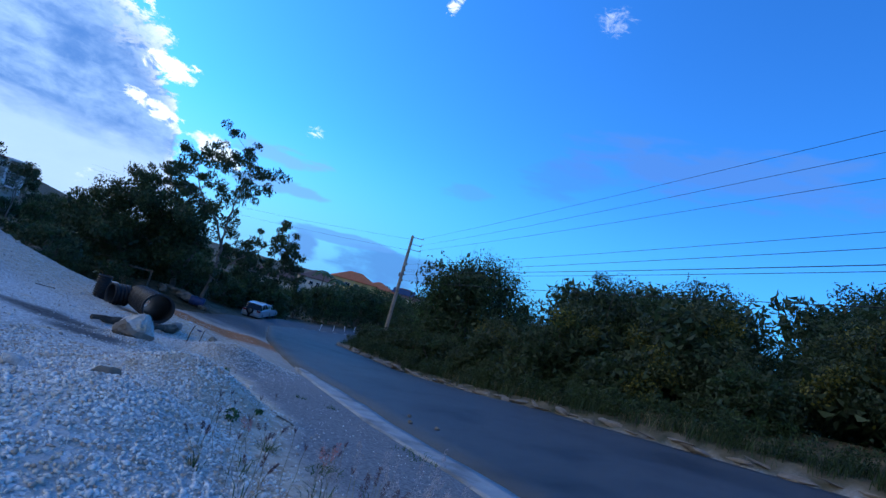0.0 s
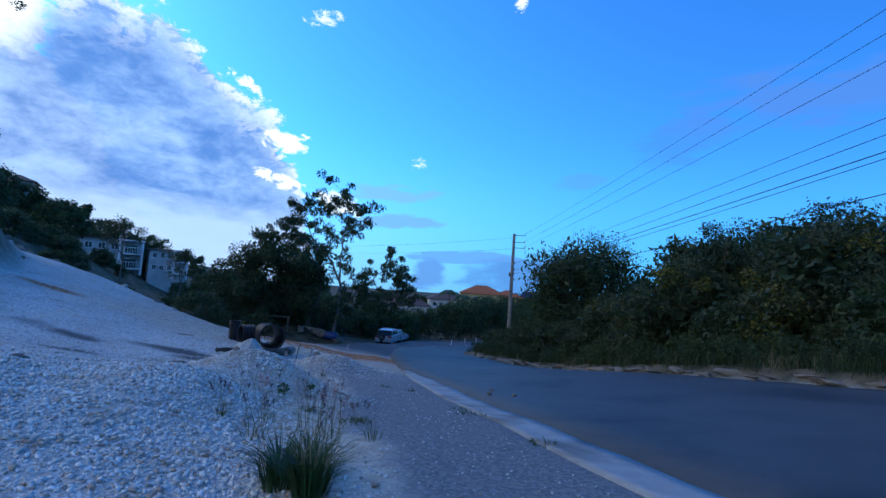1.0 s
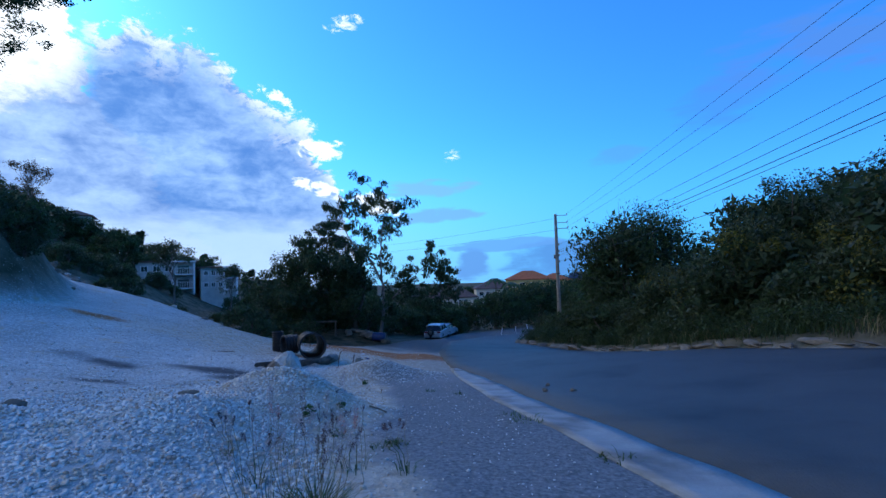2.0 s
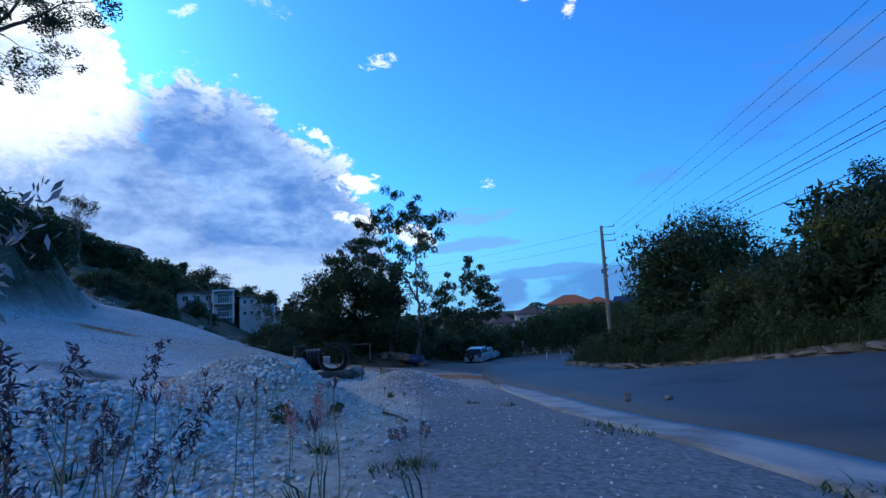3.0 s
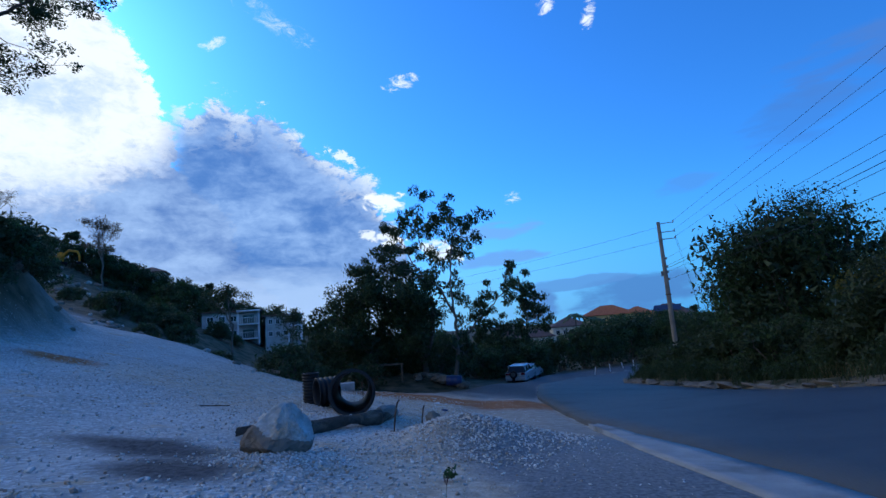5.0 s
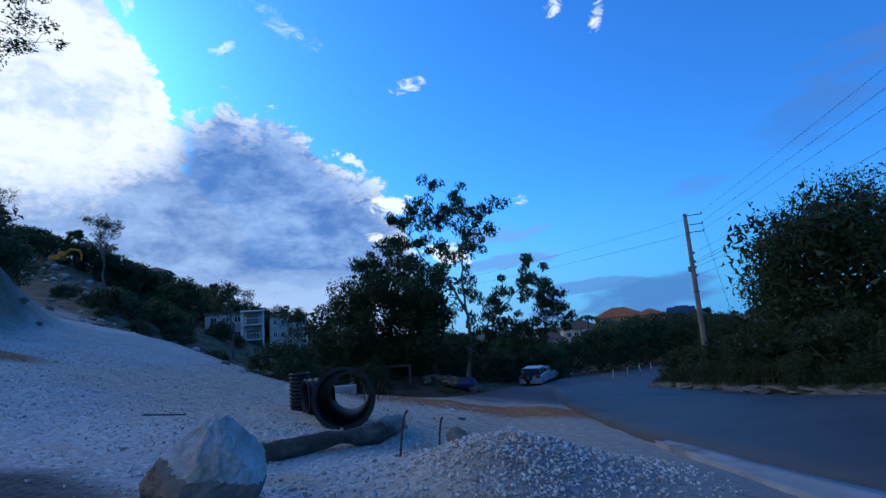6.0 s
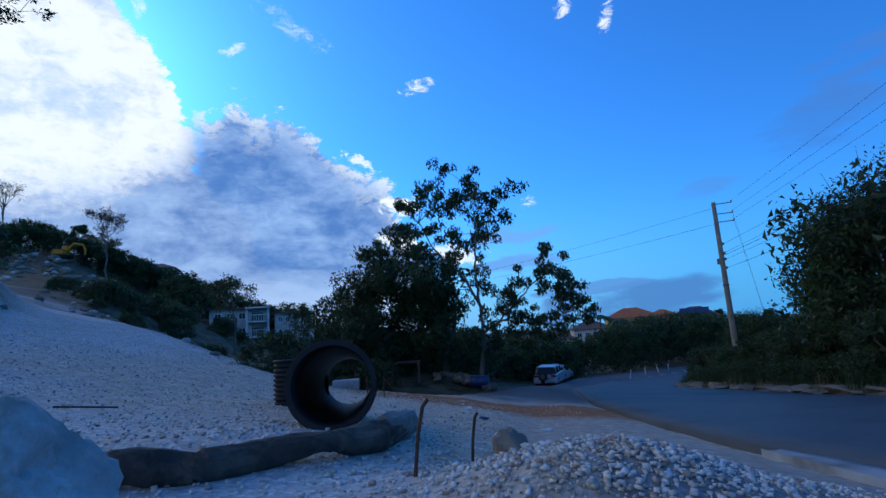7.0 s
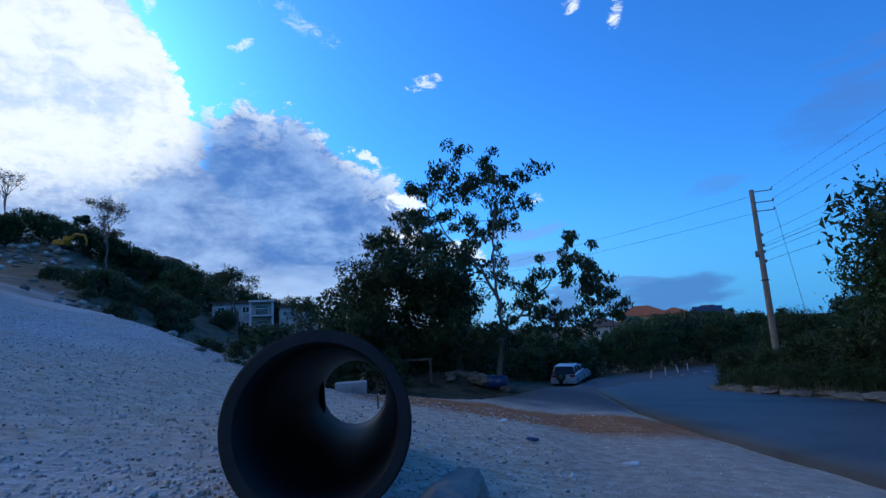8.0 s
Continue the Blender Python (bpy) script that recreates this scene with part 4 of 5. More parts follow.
# ---- loose gravel ----
def gravel(name, n, pick, lo, hi, label, mat, fine=False):
    """Many small faceted stones lying on the ground, one mesh."""
    bm = bmesh.new()
    if fine:
        bmesh.ops.create_icosphere(bm, subdivisions=1, radius=1)
    else:
        bmesh.ops.create_cube(bm, size=1.25)
    bv = np.array([v.co[:] for v in bm.verts])
    bf = np.array([[v.index for v in f.verts] for f in bm.faces])
    bm.free()
    V, Fs = [], []
    made = 0
    while made < n:
        x, y = pick()
        if on_road(x, y) and rng.uniform() > .02:
            continue
        if rng.uniform() < 1.6 * (1.1 - math.hypot((x + 4.75) / .8, (y - 9.6) / .42)) or rng.uniform() < 1.5 * (1.0 - math.hypot((x + 6.2) / 1.9, (y - 10.3) / .5)) or rng.uniform() < 1.5 * (1.0 - math.hypot((x + 8.2) / 2.4, (y - 9.6) / .6)):
            continue
        s = lo + (hi - lo) * rng.uniform() ** 2.6
        q = bv * (1 + rng.normal(0, .24, (len(bv), 1))) * (s * rng.uniform(.7, 1.3), s * rng.uniform(.6, 1.1), s * rng.uniform(.45, .8))
        a, b2 = rng.uniform(0, 6.28), rng.uniform(-.4, .4)
        ca, sa, cb, sb = math.cos(a), math.sin(a), math.cos(b2), math.sin(b2)
        q = q @ np.array(((ca, sa, 0), (-sa, ca, 0), (0, 0, 1))) @ np.array(((1, 0, 0), (0, cb, sb), (0, -sb, cb)))
        z = ground_z(x, y) + rough(x, y) * min(1.0, max(.25, (left_edge(y) - .8 - x) / 2))
        V.append(q + (x, y, z + s * .42))
        Fs.append(bf + len(bv) * made)
        made += 1
    return tagged(quick(name, np.concatenate(V), np.concatenate(Fs), mat), label, "gravel", kind="stuff")


def heap_pick():
    hx, hy, hz, hr = HEAPS[int(rng.integers(0, len(HEAPS)))]
    return hx + rng.normal(0, hr * .75), hy + rng.normal(0, hr * .75)


def field_pick():
    y = 1.0 + 22 * rng.uniform() ** 1.5
    e = left_edge(y)
    return e - 2.6 - 1.0 * rng.uniform() - 9 * rng.uniform() ** 1.4, y


def near_pick():
    while True:
        x, y = rng.uniform(-5.2, .9), rng.uniform(.8, 8.6)
        if x < left_edge(y) - 3.3 - .04 * y + .5 * noise.noise((x * .8, y * .8, 4)):
            return x, y


def verge_pick():
    y = rng.uniform(2, 26)
    return left_edge(y) - 1.0 - 3.0 * rng.uniform(), y


gravel("gravel", 30000, near_pick, .008, .025, "loose white limestone gravel", M_STONE, True)
gravel("gravel", 19000, heap_pick, .007, .022, "heaped white limestone gravel", M_STONE)
gravel("gravel", 15000, field_pick, .008, .024, "scattered white limestone gravel on the track", M_STONE)
gravel("gravel", 420, field_pick, .018, .042, "larger broken limestone pieces on the track", M_STONE)
gravel("gravel", 2600, verge_pick, .005, .014, "fine pale chippings beside the road", M_STONE)


def track_pick():
    y = rng.uniform(11.5, 24)
    return -6.0 - 11 * rng.uniform() - .3 * (y - 12), y


gravel("gravel", 16000, track_pick, .005, .017, "small broken stones scattered over the white track", M_STONE)
gravel("gravel", 1500, track_pick, .005, .018, "dark small stones scattered over the white track", M_ROCKBROWN)

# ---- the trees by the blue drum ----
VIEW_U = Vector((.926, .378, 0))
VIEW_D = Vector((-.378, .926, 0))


def limb(pts, radii, steps=5):
    P = []
    for a, b in zip(pts[:-1], pts[1:]):
        P += list(wobble(a, b, steps, .05))[:-1]
    P.append(pts[-1])
    return tube(P, np.interp(np.linspace(0, 1, len(P)), np.linspace(0, 1, len(radii)), radii), 8)


def crown_tree(name, x, y, clumps, trunk, radius, per, leaf, mat, label, droop=.6, z=None, bark=M_PALEBARK, deep=1.6, group="", twigs=True, inner=0, more=1, fill=.6):
    """A tree whose limbs reach out to ragged clumps of leaves. clumps: beside and above its foot; trunk: the main limbs in the same measure."""
    gz = ground_z(x, y) if z is None else z
    root = thing(name, x, y, gz, 0, label, "tree", group)

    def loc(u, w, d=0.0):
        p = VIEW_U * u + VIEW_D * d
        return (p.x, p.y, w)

    tubes, nodes = [], []
    for pts, radii in trunk:
        Q = [loc(*p) for p in pts]
        tubes.append(limb(Q, radii))
        nodes += [Vector(q) for q in Q[1:]]
        for a, b in zip(Q[:-1], Q[1:]):
            nodes.append((Vector(a) + Vector(b)) / 2)
    cloud, core = [], []
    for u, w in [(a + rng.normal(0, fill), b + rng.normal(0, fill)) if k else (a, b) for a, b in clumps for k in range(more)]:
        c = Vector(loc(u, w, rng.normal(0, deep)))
        if twigs:
            near = min(nodes, key=lambda n: (n - c).length + (0 if n.z < c.z + .3 else 1.5))
            tubes.append(tube(wobble(near, c, 6, .1, .1), np.linspace(.028, .008, 6), 5))
        for j in range(4):
            o = c + Vector(rng.normal(0, radius * .55, 3))
            cloud.append(clump_points(o, radius * rng.uniform(.45, .8), per // 4, .8))
            if twigs:
                tubes.append(tube([c, (c + o) / 2 + Vector((0, 0, .06)), o], (.012, .009, .005), 4))
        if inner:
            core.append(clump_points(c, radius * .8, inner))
    V, Fs = join(tubes)
    raw("trunk", V, Fs, bark, root)
    V, Fs = leaf_mesh(np.concatenate(cloud), leaf, leaf * .34, droop, .5)
    quick("crown", V, Fs, mat, root)
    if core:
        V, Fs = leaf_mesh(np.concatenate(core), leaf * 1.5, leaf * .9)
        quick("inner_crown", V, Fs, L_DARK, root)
    return root


TREES = "trees by the blue drum"
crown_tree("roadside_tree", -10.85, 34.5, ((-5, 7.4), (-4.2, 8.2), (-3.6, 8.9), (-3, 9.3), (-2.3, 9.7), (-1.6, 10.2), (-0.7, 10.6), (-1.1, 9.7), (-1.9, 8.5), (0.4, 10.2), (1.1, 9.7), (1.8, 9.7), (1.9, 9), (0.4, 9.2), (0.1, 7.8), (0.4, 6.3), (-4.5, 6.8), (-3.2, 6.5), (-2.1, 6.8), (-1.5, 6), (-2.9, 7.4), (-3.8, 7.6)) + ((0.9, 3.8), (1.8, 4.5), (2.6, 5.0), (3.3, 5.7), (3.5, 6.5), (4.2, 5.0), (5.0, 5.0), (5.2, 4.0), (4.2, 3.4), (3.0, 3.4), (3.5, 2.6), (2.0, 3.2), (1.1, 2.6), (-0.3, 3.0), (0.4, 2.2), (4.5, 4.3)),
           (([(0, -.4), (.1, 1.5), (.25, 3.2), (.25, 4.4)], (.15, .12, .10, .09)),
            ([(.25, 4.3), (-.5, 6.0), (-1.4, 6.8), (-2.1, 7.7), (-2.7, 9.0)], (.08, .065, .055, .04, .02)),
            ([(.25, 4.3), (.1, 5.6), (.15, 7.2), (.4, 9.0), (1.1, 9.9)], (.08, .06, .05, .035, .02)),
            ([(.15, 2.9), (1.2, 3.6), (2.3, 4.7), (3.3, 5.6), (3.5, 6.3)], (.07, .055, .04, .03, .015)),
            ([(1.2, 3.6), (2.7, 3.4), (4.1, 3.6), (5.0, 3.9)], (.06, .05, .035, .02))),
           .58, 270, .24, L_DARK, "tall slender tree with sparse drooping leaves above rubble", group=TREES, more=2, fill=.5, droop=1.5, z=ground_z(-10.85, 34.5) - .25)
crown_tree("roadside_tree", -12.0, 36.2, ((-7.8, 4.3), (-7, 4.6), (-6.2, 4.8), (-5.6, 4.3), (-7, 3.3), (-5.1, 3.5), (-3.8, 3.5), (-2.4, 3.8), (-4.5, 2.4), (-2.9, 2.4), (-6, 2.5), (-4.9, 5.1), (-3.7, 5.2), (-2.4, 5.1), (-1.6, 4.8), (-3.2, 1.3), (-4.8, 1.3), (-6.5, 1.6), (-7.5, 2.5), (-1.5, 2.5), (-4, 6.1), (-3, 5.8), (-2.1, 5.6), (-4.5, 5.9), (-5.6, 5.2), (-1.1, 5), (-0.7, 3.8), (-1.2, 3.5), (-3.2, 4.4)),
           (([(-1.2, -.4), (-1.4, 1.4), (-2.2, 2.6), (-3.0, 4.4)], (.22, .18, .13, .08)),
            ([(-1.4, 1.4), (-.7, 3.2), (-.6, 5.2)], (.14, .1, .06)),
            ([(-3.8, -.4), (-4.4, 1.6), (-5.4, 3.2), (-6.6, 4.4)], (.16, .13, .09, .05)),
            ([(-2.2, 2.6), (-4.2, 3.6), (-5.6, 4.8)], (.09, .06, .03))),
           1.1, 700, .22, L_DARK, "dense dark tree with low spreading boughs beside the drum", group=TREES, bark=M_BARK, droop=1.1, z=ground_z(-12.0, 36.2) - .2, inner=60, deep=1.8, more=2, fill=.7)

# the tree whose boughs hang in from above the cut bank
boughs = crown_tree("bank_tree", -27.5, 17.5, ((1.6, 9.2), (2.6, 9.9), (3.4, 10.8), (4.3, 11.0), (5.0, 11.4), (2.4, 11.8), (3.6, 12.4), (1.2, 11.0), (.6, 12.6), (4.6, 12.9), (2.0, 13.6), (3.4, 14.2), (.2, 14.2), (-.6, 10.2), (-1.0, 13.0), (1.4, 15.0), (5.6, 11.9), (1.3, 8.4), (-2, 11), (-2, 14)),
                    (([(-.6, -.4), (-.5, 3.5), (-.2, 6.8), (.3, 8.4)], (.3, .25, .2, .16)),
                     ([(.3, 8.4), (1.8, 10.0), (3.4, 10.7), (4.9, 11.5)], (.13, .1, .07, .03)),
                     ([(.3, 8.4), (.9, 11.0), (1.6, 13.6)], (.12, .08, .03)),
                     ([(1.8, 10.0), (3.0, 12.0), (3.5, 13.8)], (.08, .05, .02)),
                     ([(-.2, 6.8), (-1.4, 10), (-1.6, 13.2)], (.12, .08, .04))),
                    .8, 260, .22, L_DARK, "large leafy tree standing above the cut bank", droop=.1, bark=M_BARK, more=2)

# ---- scrub and trees on the slope and round the houses ----
SCRUB = "scrub on the slope"
scrub = tagged(bush("slope_bush", 1.7, 1.6, 1.7, 36, 3000, .125, L_OLIVE, "low dusty scrub on the rocky slope", far=True, mix_mat=L_MID, mix=.3, stems=6), group=SCRUB)
set_at(scrub, -13.5, 22.6, 0, .75)
for i in range(24):
    x = rng.uniform(-46, -13)
    y = crest_y(x) + rng.uniform(2.2, 12)
    again(scrub, x, y, rng.uniform(0, 360), rng.uniform(.3, .75))
for x, y, s in ((-17.5, 13.8, .7), (-18.6, 15.6, .8), (-20, 14.0, 1.0), (-21, 16.8, .9), (-22.5, 18.6, .8), (-23.5, 15.0, 1.2), (-19.5, 11.6, .9), (-25.8, 19.6, .9), (-16.6, 12.6, .55), (-16.9, 14.4, .45), (-18.2, 11.8, .9), (-17.2, 10.4, .8), (-21.5, 13.0, 1.1)):
    again(scrub, x, y, rng.uniform(0, 360), s)
WOODS = "trees on the hill"
wood_a = tagged(bush("hill_tree", 3.0, 2.8, 5.6, 46, 3800, .23, L_MID, "dark rounded tree on the hillside", "tree", far=True, low=.3, stems=7, mix_mat=L_DARK, mix=.4), group=WOODS)
set_at(wood_a, -52, 52)
wood_b = tagged(bush("hill_tree", 2.3, 2.1, 7.4, 44, 3600, .24, L_MID, "tall narrow green tree on the hillside", "tree", far=True, low=.35, stems=6, mix_mat=L_DARK, mix=.5), group=WOODS)
set_at(wood_b, -72, 76)
for i in range(70):
    d = rng.uniform(46, 112)
    a = radians(rng.uniform(-66, -36))
    x, y = -4 + d * math.sin(a), 12 + d * math.cos(a)
    if -52 < math.degrees(a) < -36 and d < 82:
        continue
    if d < 84 and math.degrees(a) < -36:
        continue
    again(wood_a if i % 3 else wood_b, x, y, rng.uniform(0, 360), rng.uniform(.45, .8))
for i in range(60):
    d = rng.uniform(38, 90)
    a = radians(rng.uniform(-68, -44))
    x, y = -4 + d * math.sin(a), 12 + d * math.cos(a)
    if y > crest_y(x) + 5 and not (-62 < x < -46 and y > 58) and not (-82 < x < -50 and abs(y - 47 + .35 * (x + 68)) < 5):
        again(scrub, x, y, rng.uniform(0, 360), rng.uniform(.45, 1.0))
for x, y, s in ((-47.5, 49, .4), (-43, 52, .35), (-44, 64, .6), (-38, 60, .7), (-62, 74, 1.0), (-54, 76, 1.0), (-48, 76, 1.1), (-42, 74, 1.0), (-66, 79, .9), (-71, 75, .8), (-59, 83, .95), (-52, 84, .9), (-46, 82, .9), (-76, 68, .7), (-82, 72, .7), (-79, 64, .6), (-86, 64, .6), (-92, 66, .7), (-69, 66, .5), (-74, 60, .5), (-55, 71, .8), (-64, 70, .75), (-47, 73, .75), (-84, 75, .55), (-88.5, 74, .5), (-82, 79, .8), (-80.7, 50.5, 1.1), (-79.1, 53.3, .8), (-77.3, 56.1, .85), (-75.8, 58.3, 1.2), (-74.5, 60.1, 1.1), (-72.7, 62.5, 1.2), (-70.7, 64.9, 1.3), (-69.2, 66.7, 1.2), (-67.5, 68.5, 1.4), (-64.5, 71.5, 1.4), (-62, 73.9, 1.45), (-58.5, 76.9, 1.6)):
    again(wood_a, x, y, rng.uniform(0, 360), s * .78)
# the belt behind the tree and the parked cars
BELT = "trees behind the parked cars"
belt = tagged(bush("belt_tree", 2.8, 2.4, 3.6, 44, 4600, .18, L_MID, "dark leafy bush behind the parked cars", "tree", far=True, mix_mat=L_DARK, mix=.4), group=BELT)
set_at(belt, -15.5, 42)
for i in range(22):
    x = -12 - i * .85 + rng.normal(0, .8)
    y = 47 + .1 * i + rng.normal(0, 3.5)
    if x < -23:
        continue
    if x > -15 and y < 52:
        y = 54 + rng.uniform(0, 5)
    again(belt, x, y, rng.uniform(0, 360), rng.uniform(.75, 1.15), rng.uniform(.7, 1.2))
for x, y, s in ((-19, 40.5, .75), (-22.5, 38.5, .6), (-18, 44, .9), (-14.2, 51, .8), (-13.2, 57, .9), (-11.6, 61, .9), (-12, 66, 1.0), (-21.5, 33.5, .5), (-17.0, 37.5, .6), (-15.2, 38.6, .55)):
    again(belt, x, y, rng.uniform(0, 360), s)
for x, y, s in ((-9.0, 66, .6), (-6.6, 70, .75), (-5.6, 76, .8), (-4.5, 83, .95), (-2.2, 90, 1.05), (-.4, 98, 1.15), (-14, 88, .5), (-16, 97, .4), (3.5, 106, 1.2), (7, 112, 1.2), (-12, 108, .6), (4.6, 94, 1.0), (9.5, 104, 1.1), (-20, 104, .55), (-24, 98, .5), (-26, 90, .5), (-20, 80, .6), (-30, 84, .5)):
    again(wood_a, x, y, rng.uniform(0, 360), s * 1.25)
for x, y, s in ((9.5, 56, .9), (13.0, 66, 1.0), (17.5, 76, 1.0), (21.8, 86, 1.1), (25.5, 95, 1.1), (33, 106, 1.1), (18, 68, 1.3), (26, 80, 1.4), (9.6, 50, .9), (22, 60, 1.4), (24, 44, 1.4), (30, 30, 1.4), (36, 18, 1.4), (5, 118, 1.2), (0, 122, 1.1)):
    again(wood_a, x, y, rng.uniform(0, 360), s)
for i in range(46):
    a = radians(-38 + 100 * i / 46)
    d = rng.uniform(230, 330)
    again(wood_a if i % 2 else wood_b, d * math.sin(a), d * math.cos(a), rng.uniform(0, 360), rng.uniform(1.8, 2.6))


def bare_tree(x, y, h, spread, label, leafy=.0, mat=L_BROWN, z=None):
    """A thin-crowned tree: many forking bare limbs, with a few leaves left on."""
    root = thing("bare_tree", x, y, ground_z(x, y), 0, label, "tree", "bare trees")
    tubes, tips = [], []

    def grow(p, d, length, r, level):
        q = p + d * length
        tubes.append(tube(wobble(p, q, 4, .05 * length), np.linspace(r, r * .62, 4), 5))
        if level == 0:
            tips.append(q)
            return
        for k in range(3):
            e = (d + Vector(rng.normal(0, (.24 if level > 4 else .5) * spread, 3)) + Vector((0, 0, .08))).normalized()
            grow(q, e, length * rng.uniform(.52, .74), r * .56, level - 1)

    grow(Vector((0, 0, -.4)), Vector((.06, 0, 1)), h * .40, .17 * h / 10, 5)
    V, Fs = join(tubes)
    raw("trunk", V, Fs, M_PALEBARK, root)
    pts = np.concatenate([clump_points(t, .45, max(3, int(9 * leafy))) for t in tips])
    V, Fs = leaf_mesh(pts, .22, .09, .2)
    quick("crown", V, Fs, mat, root)
    return root


bare_tree(-64.0, 51.2, 8.9, 1.1, "thin-crowned brownish tree on the hillside", 1.3)
bare_tree(-36.5, 44.2, 7.4, 1.0, "half bare tree with pale trunk before the white houses", 1.2, L_OLIVE)
bare_tree(-34.5, 50.5, 5.5, 1.0, "half bare spreading tree beside the white houses", 1.0, L_OLIVE)
bare_tree(-96, 56, 11, .9, "thin bare tree on the hill's brow", .3)

# pale rocks and scree on the hillside
scree = []
for i in range(5):
    b = lump(.8, .6, .5, 120 + i, 2, .4)
    me = bpy.data.meshes.new("slope_rock")
    b.to_mesh(me)
    b.free()
    me.materials.append(M_ROCKBROWN if i % 3 == 0 else M_ROCK)
    scree.append(me)
for i in range(190):
    if i < 60:
        x = rng.uniform(-40, -12.5)
        y = crest_y(x) + rng.uniform(.3, 5)
        s = rng.uniform(.1, .42)
    elif i < 180:
        x = -68 + rng.normal(0, 10)
        y = 47 - .35 * (x + 68) + rng.normal(0, 3.2)
        s = rng.uniform(.25, .8)
    else:
        x, y = -19.5 + rng.normal(0, .8), 14 + rng.uniform(-3, 4)
        s = rng.uniform(.15, .4)
    ob = new("slope_rock", scree[(0, 3)[i % 2] if i % 3 else i % 5])
    ob.matrix_basis = pose(x, y, ground_z(x, y) + .08 * s, 0, 0, i * 47) @ Matrix.Diagonal((s, s, s, 1))
    tagged(ob, "pale weathered rock lying on the scrubby slope", "rock", "slope rocks")

# ---- houses ----


def window(parent, w, h, x, y, z, side=False):
    """A framed window on a front (or, with side, an end) wall."""
    pane = part("window", boxes((w, .06, h, 0, 0, 0)), M_SHUT, parent)
    part("window_frame", boxes((w + .14, .05, .08, 0, -.035, h / 2), (w + .14, .05, .08, 0, -.035, -h / 2), (.08, .05, h, -w / 2, -.035, 0), (.08, .05, h, w / 2, -.035, 0), (.05, .045, h, 0, -.036, 0)), M_TRIM, pane)
    pane.matrix_basis = pose(x, y, z, 0, 0, 90 if side else 0)
    return pane


def hip_roof(w, d, h, over=.45):
    bm = bmesh.new()
    a, b = w / 2 + over, d / 2 + over
    r = max(.1, a - b)
    lo = [bm.verts.new(p) for p in ((-a, -b, 0), (a, -b, 0), (a, b, 0), (-a, b, 0))]
    hi = [bm.verts.new(p) for p in ((-r, 0, h), (r, 0, h))]
    un = [bm.verts.new((v.co.x, v.co.y, -.18)) for v in lo]
    for f in ((lo[0], lo[1], hi[1], hi[0]), (lo[1], lo[2], hi[1]), (lo[2], lo[3], hi[0], hi[1]), (lo[3], lo[0], hi[0]), un[::-1]):
        bm.faces.new(f)
    for i in range(4):
        bm.faces.new((un[i], un[(i + 1) % 4], lo[(i + 1) % 4], lo[i]))
    return bm


def villa(x, y, z, rz, w, d, h, wall, roof, label, balcony=True, rise=1.4, panel=False):
    root = thing("house", x, y, z, rz, label, "house", "houses")
    part("wall", boxes((w, d, h + 3, 0, 0, h / 2 - 1.5)), wall, root)
    rf = part("roof", hip_roof(w, d, rise), roof, root)
    rf.matrix_basis = pose(0, 0, h + .18)
    if panel:
        pn = part("solar_panel", boxes((w * .62, .08, d * .36, 0, 0, 0, .01)), M_BLUEPANEL, rf)
        pn.matrix_basis = pose(0, -d * .27, rise * .55 + .14, -90 + math.degrees(math.atan2(rise, d / 2 + .45)), 0, 0)
    for s in range(2):
        zc = h * (.27 + .5 * s)
        for i in range(3):
            window(root, w * .11, h * .2, -w * .36 + i * w * .2, -d / 2 - .02, zc)
        window(root, d * .14, h * .2, w / 2 + .02, -d * .15, zc, True)
        window(root, d * .14, h * .2, w / 2 + .02, d * .22, zc, True)
    if balcony:
        bx = w * .30
        for s in range(2):
            zf = h * (.05 + .5 * s)
            slab = part("balcony", boxes((w * .38, 1.5, .18, bx, -d / 2 - .76, zf, .02)), M_TRIM, root)
            rows = [(w * .38, .05, .06, bx, -d / 2 - 1.46, zf + .95)]
            rows += [(.04, .04, .86, bx - w * .18 + j * w * .36 / 9, -d / 2 - 1.46, zf + .52) for j in range(10)]
            part("railing", boxes(*rows), M_TRIM, slab)
            part("balcony_door", boxes((w * .2, .06, h * .3, bx, -d / 2 - .02, zf + .09 + h * .15)), M_SHUT, root)
        for cx in (bx - w * .18, bx + w * .18):
            part("column", boxes((.26, .26, h + .6, cx, -d / 2 - 1.36, h / 2 - .3, .02)), M_TRIM, root)
        part("porch_roof", boxes((w * .42, 1.9, .2, bx, -d / 2 - .9, h + .04, .02)), M_TRIM, root)
    return root


gz = .9
villa(-57.8, 67.0, gz - .7, 42, 7.8, 6.5, 4.2, M_PALEWALL, M_TILEDARK, "pale two-storey house with flat roof and balconies on the slope", True, .15)
villa(-50.9, 70.0, gz - 1.0, 42, 5.0, 5.4, 3.5, M_PALEWALL, M_TILEDARK, "pale smaller flat-roofed house with balconies on the slope", True, .15)
villa(-7.4, 160, -7.4, 8, 13.5, 10, 6.6, M_YELLOW, M_TILE, "ochre house with an orange tiled hip roof", False, 2.6)
villa(.6, 161, -7.4, 4, 9, 8, 6.2, M_YELLOW, M_TILE, "ochre wing with a faded orange roof", False, 2.0)
villa(9.4, 168, -9.0, -12, 12, 9, 7.0, M_CREAM, M_TILEDARK, "cream house with dark solar panels on its roof", False, 3.0, True)
villa(-29.5, 129, -8.4, 20, 7.5, 7, 3.6, M_CREAM, M_TILEDARK, "cream house with a brown hip roof beyond the trees", False, 1.9)
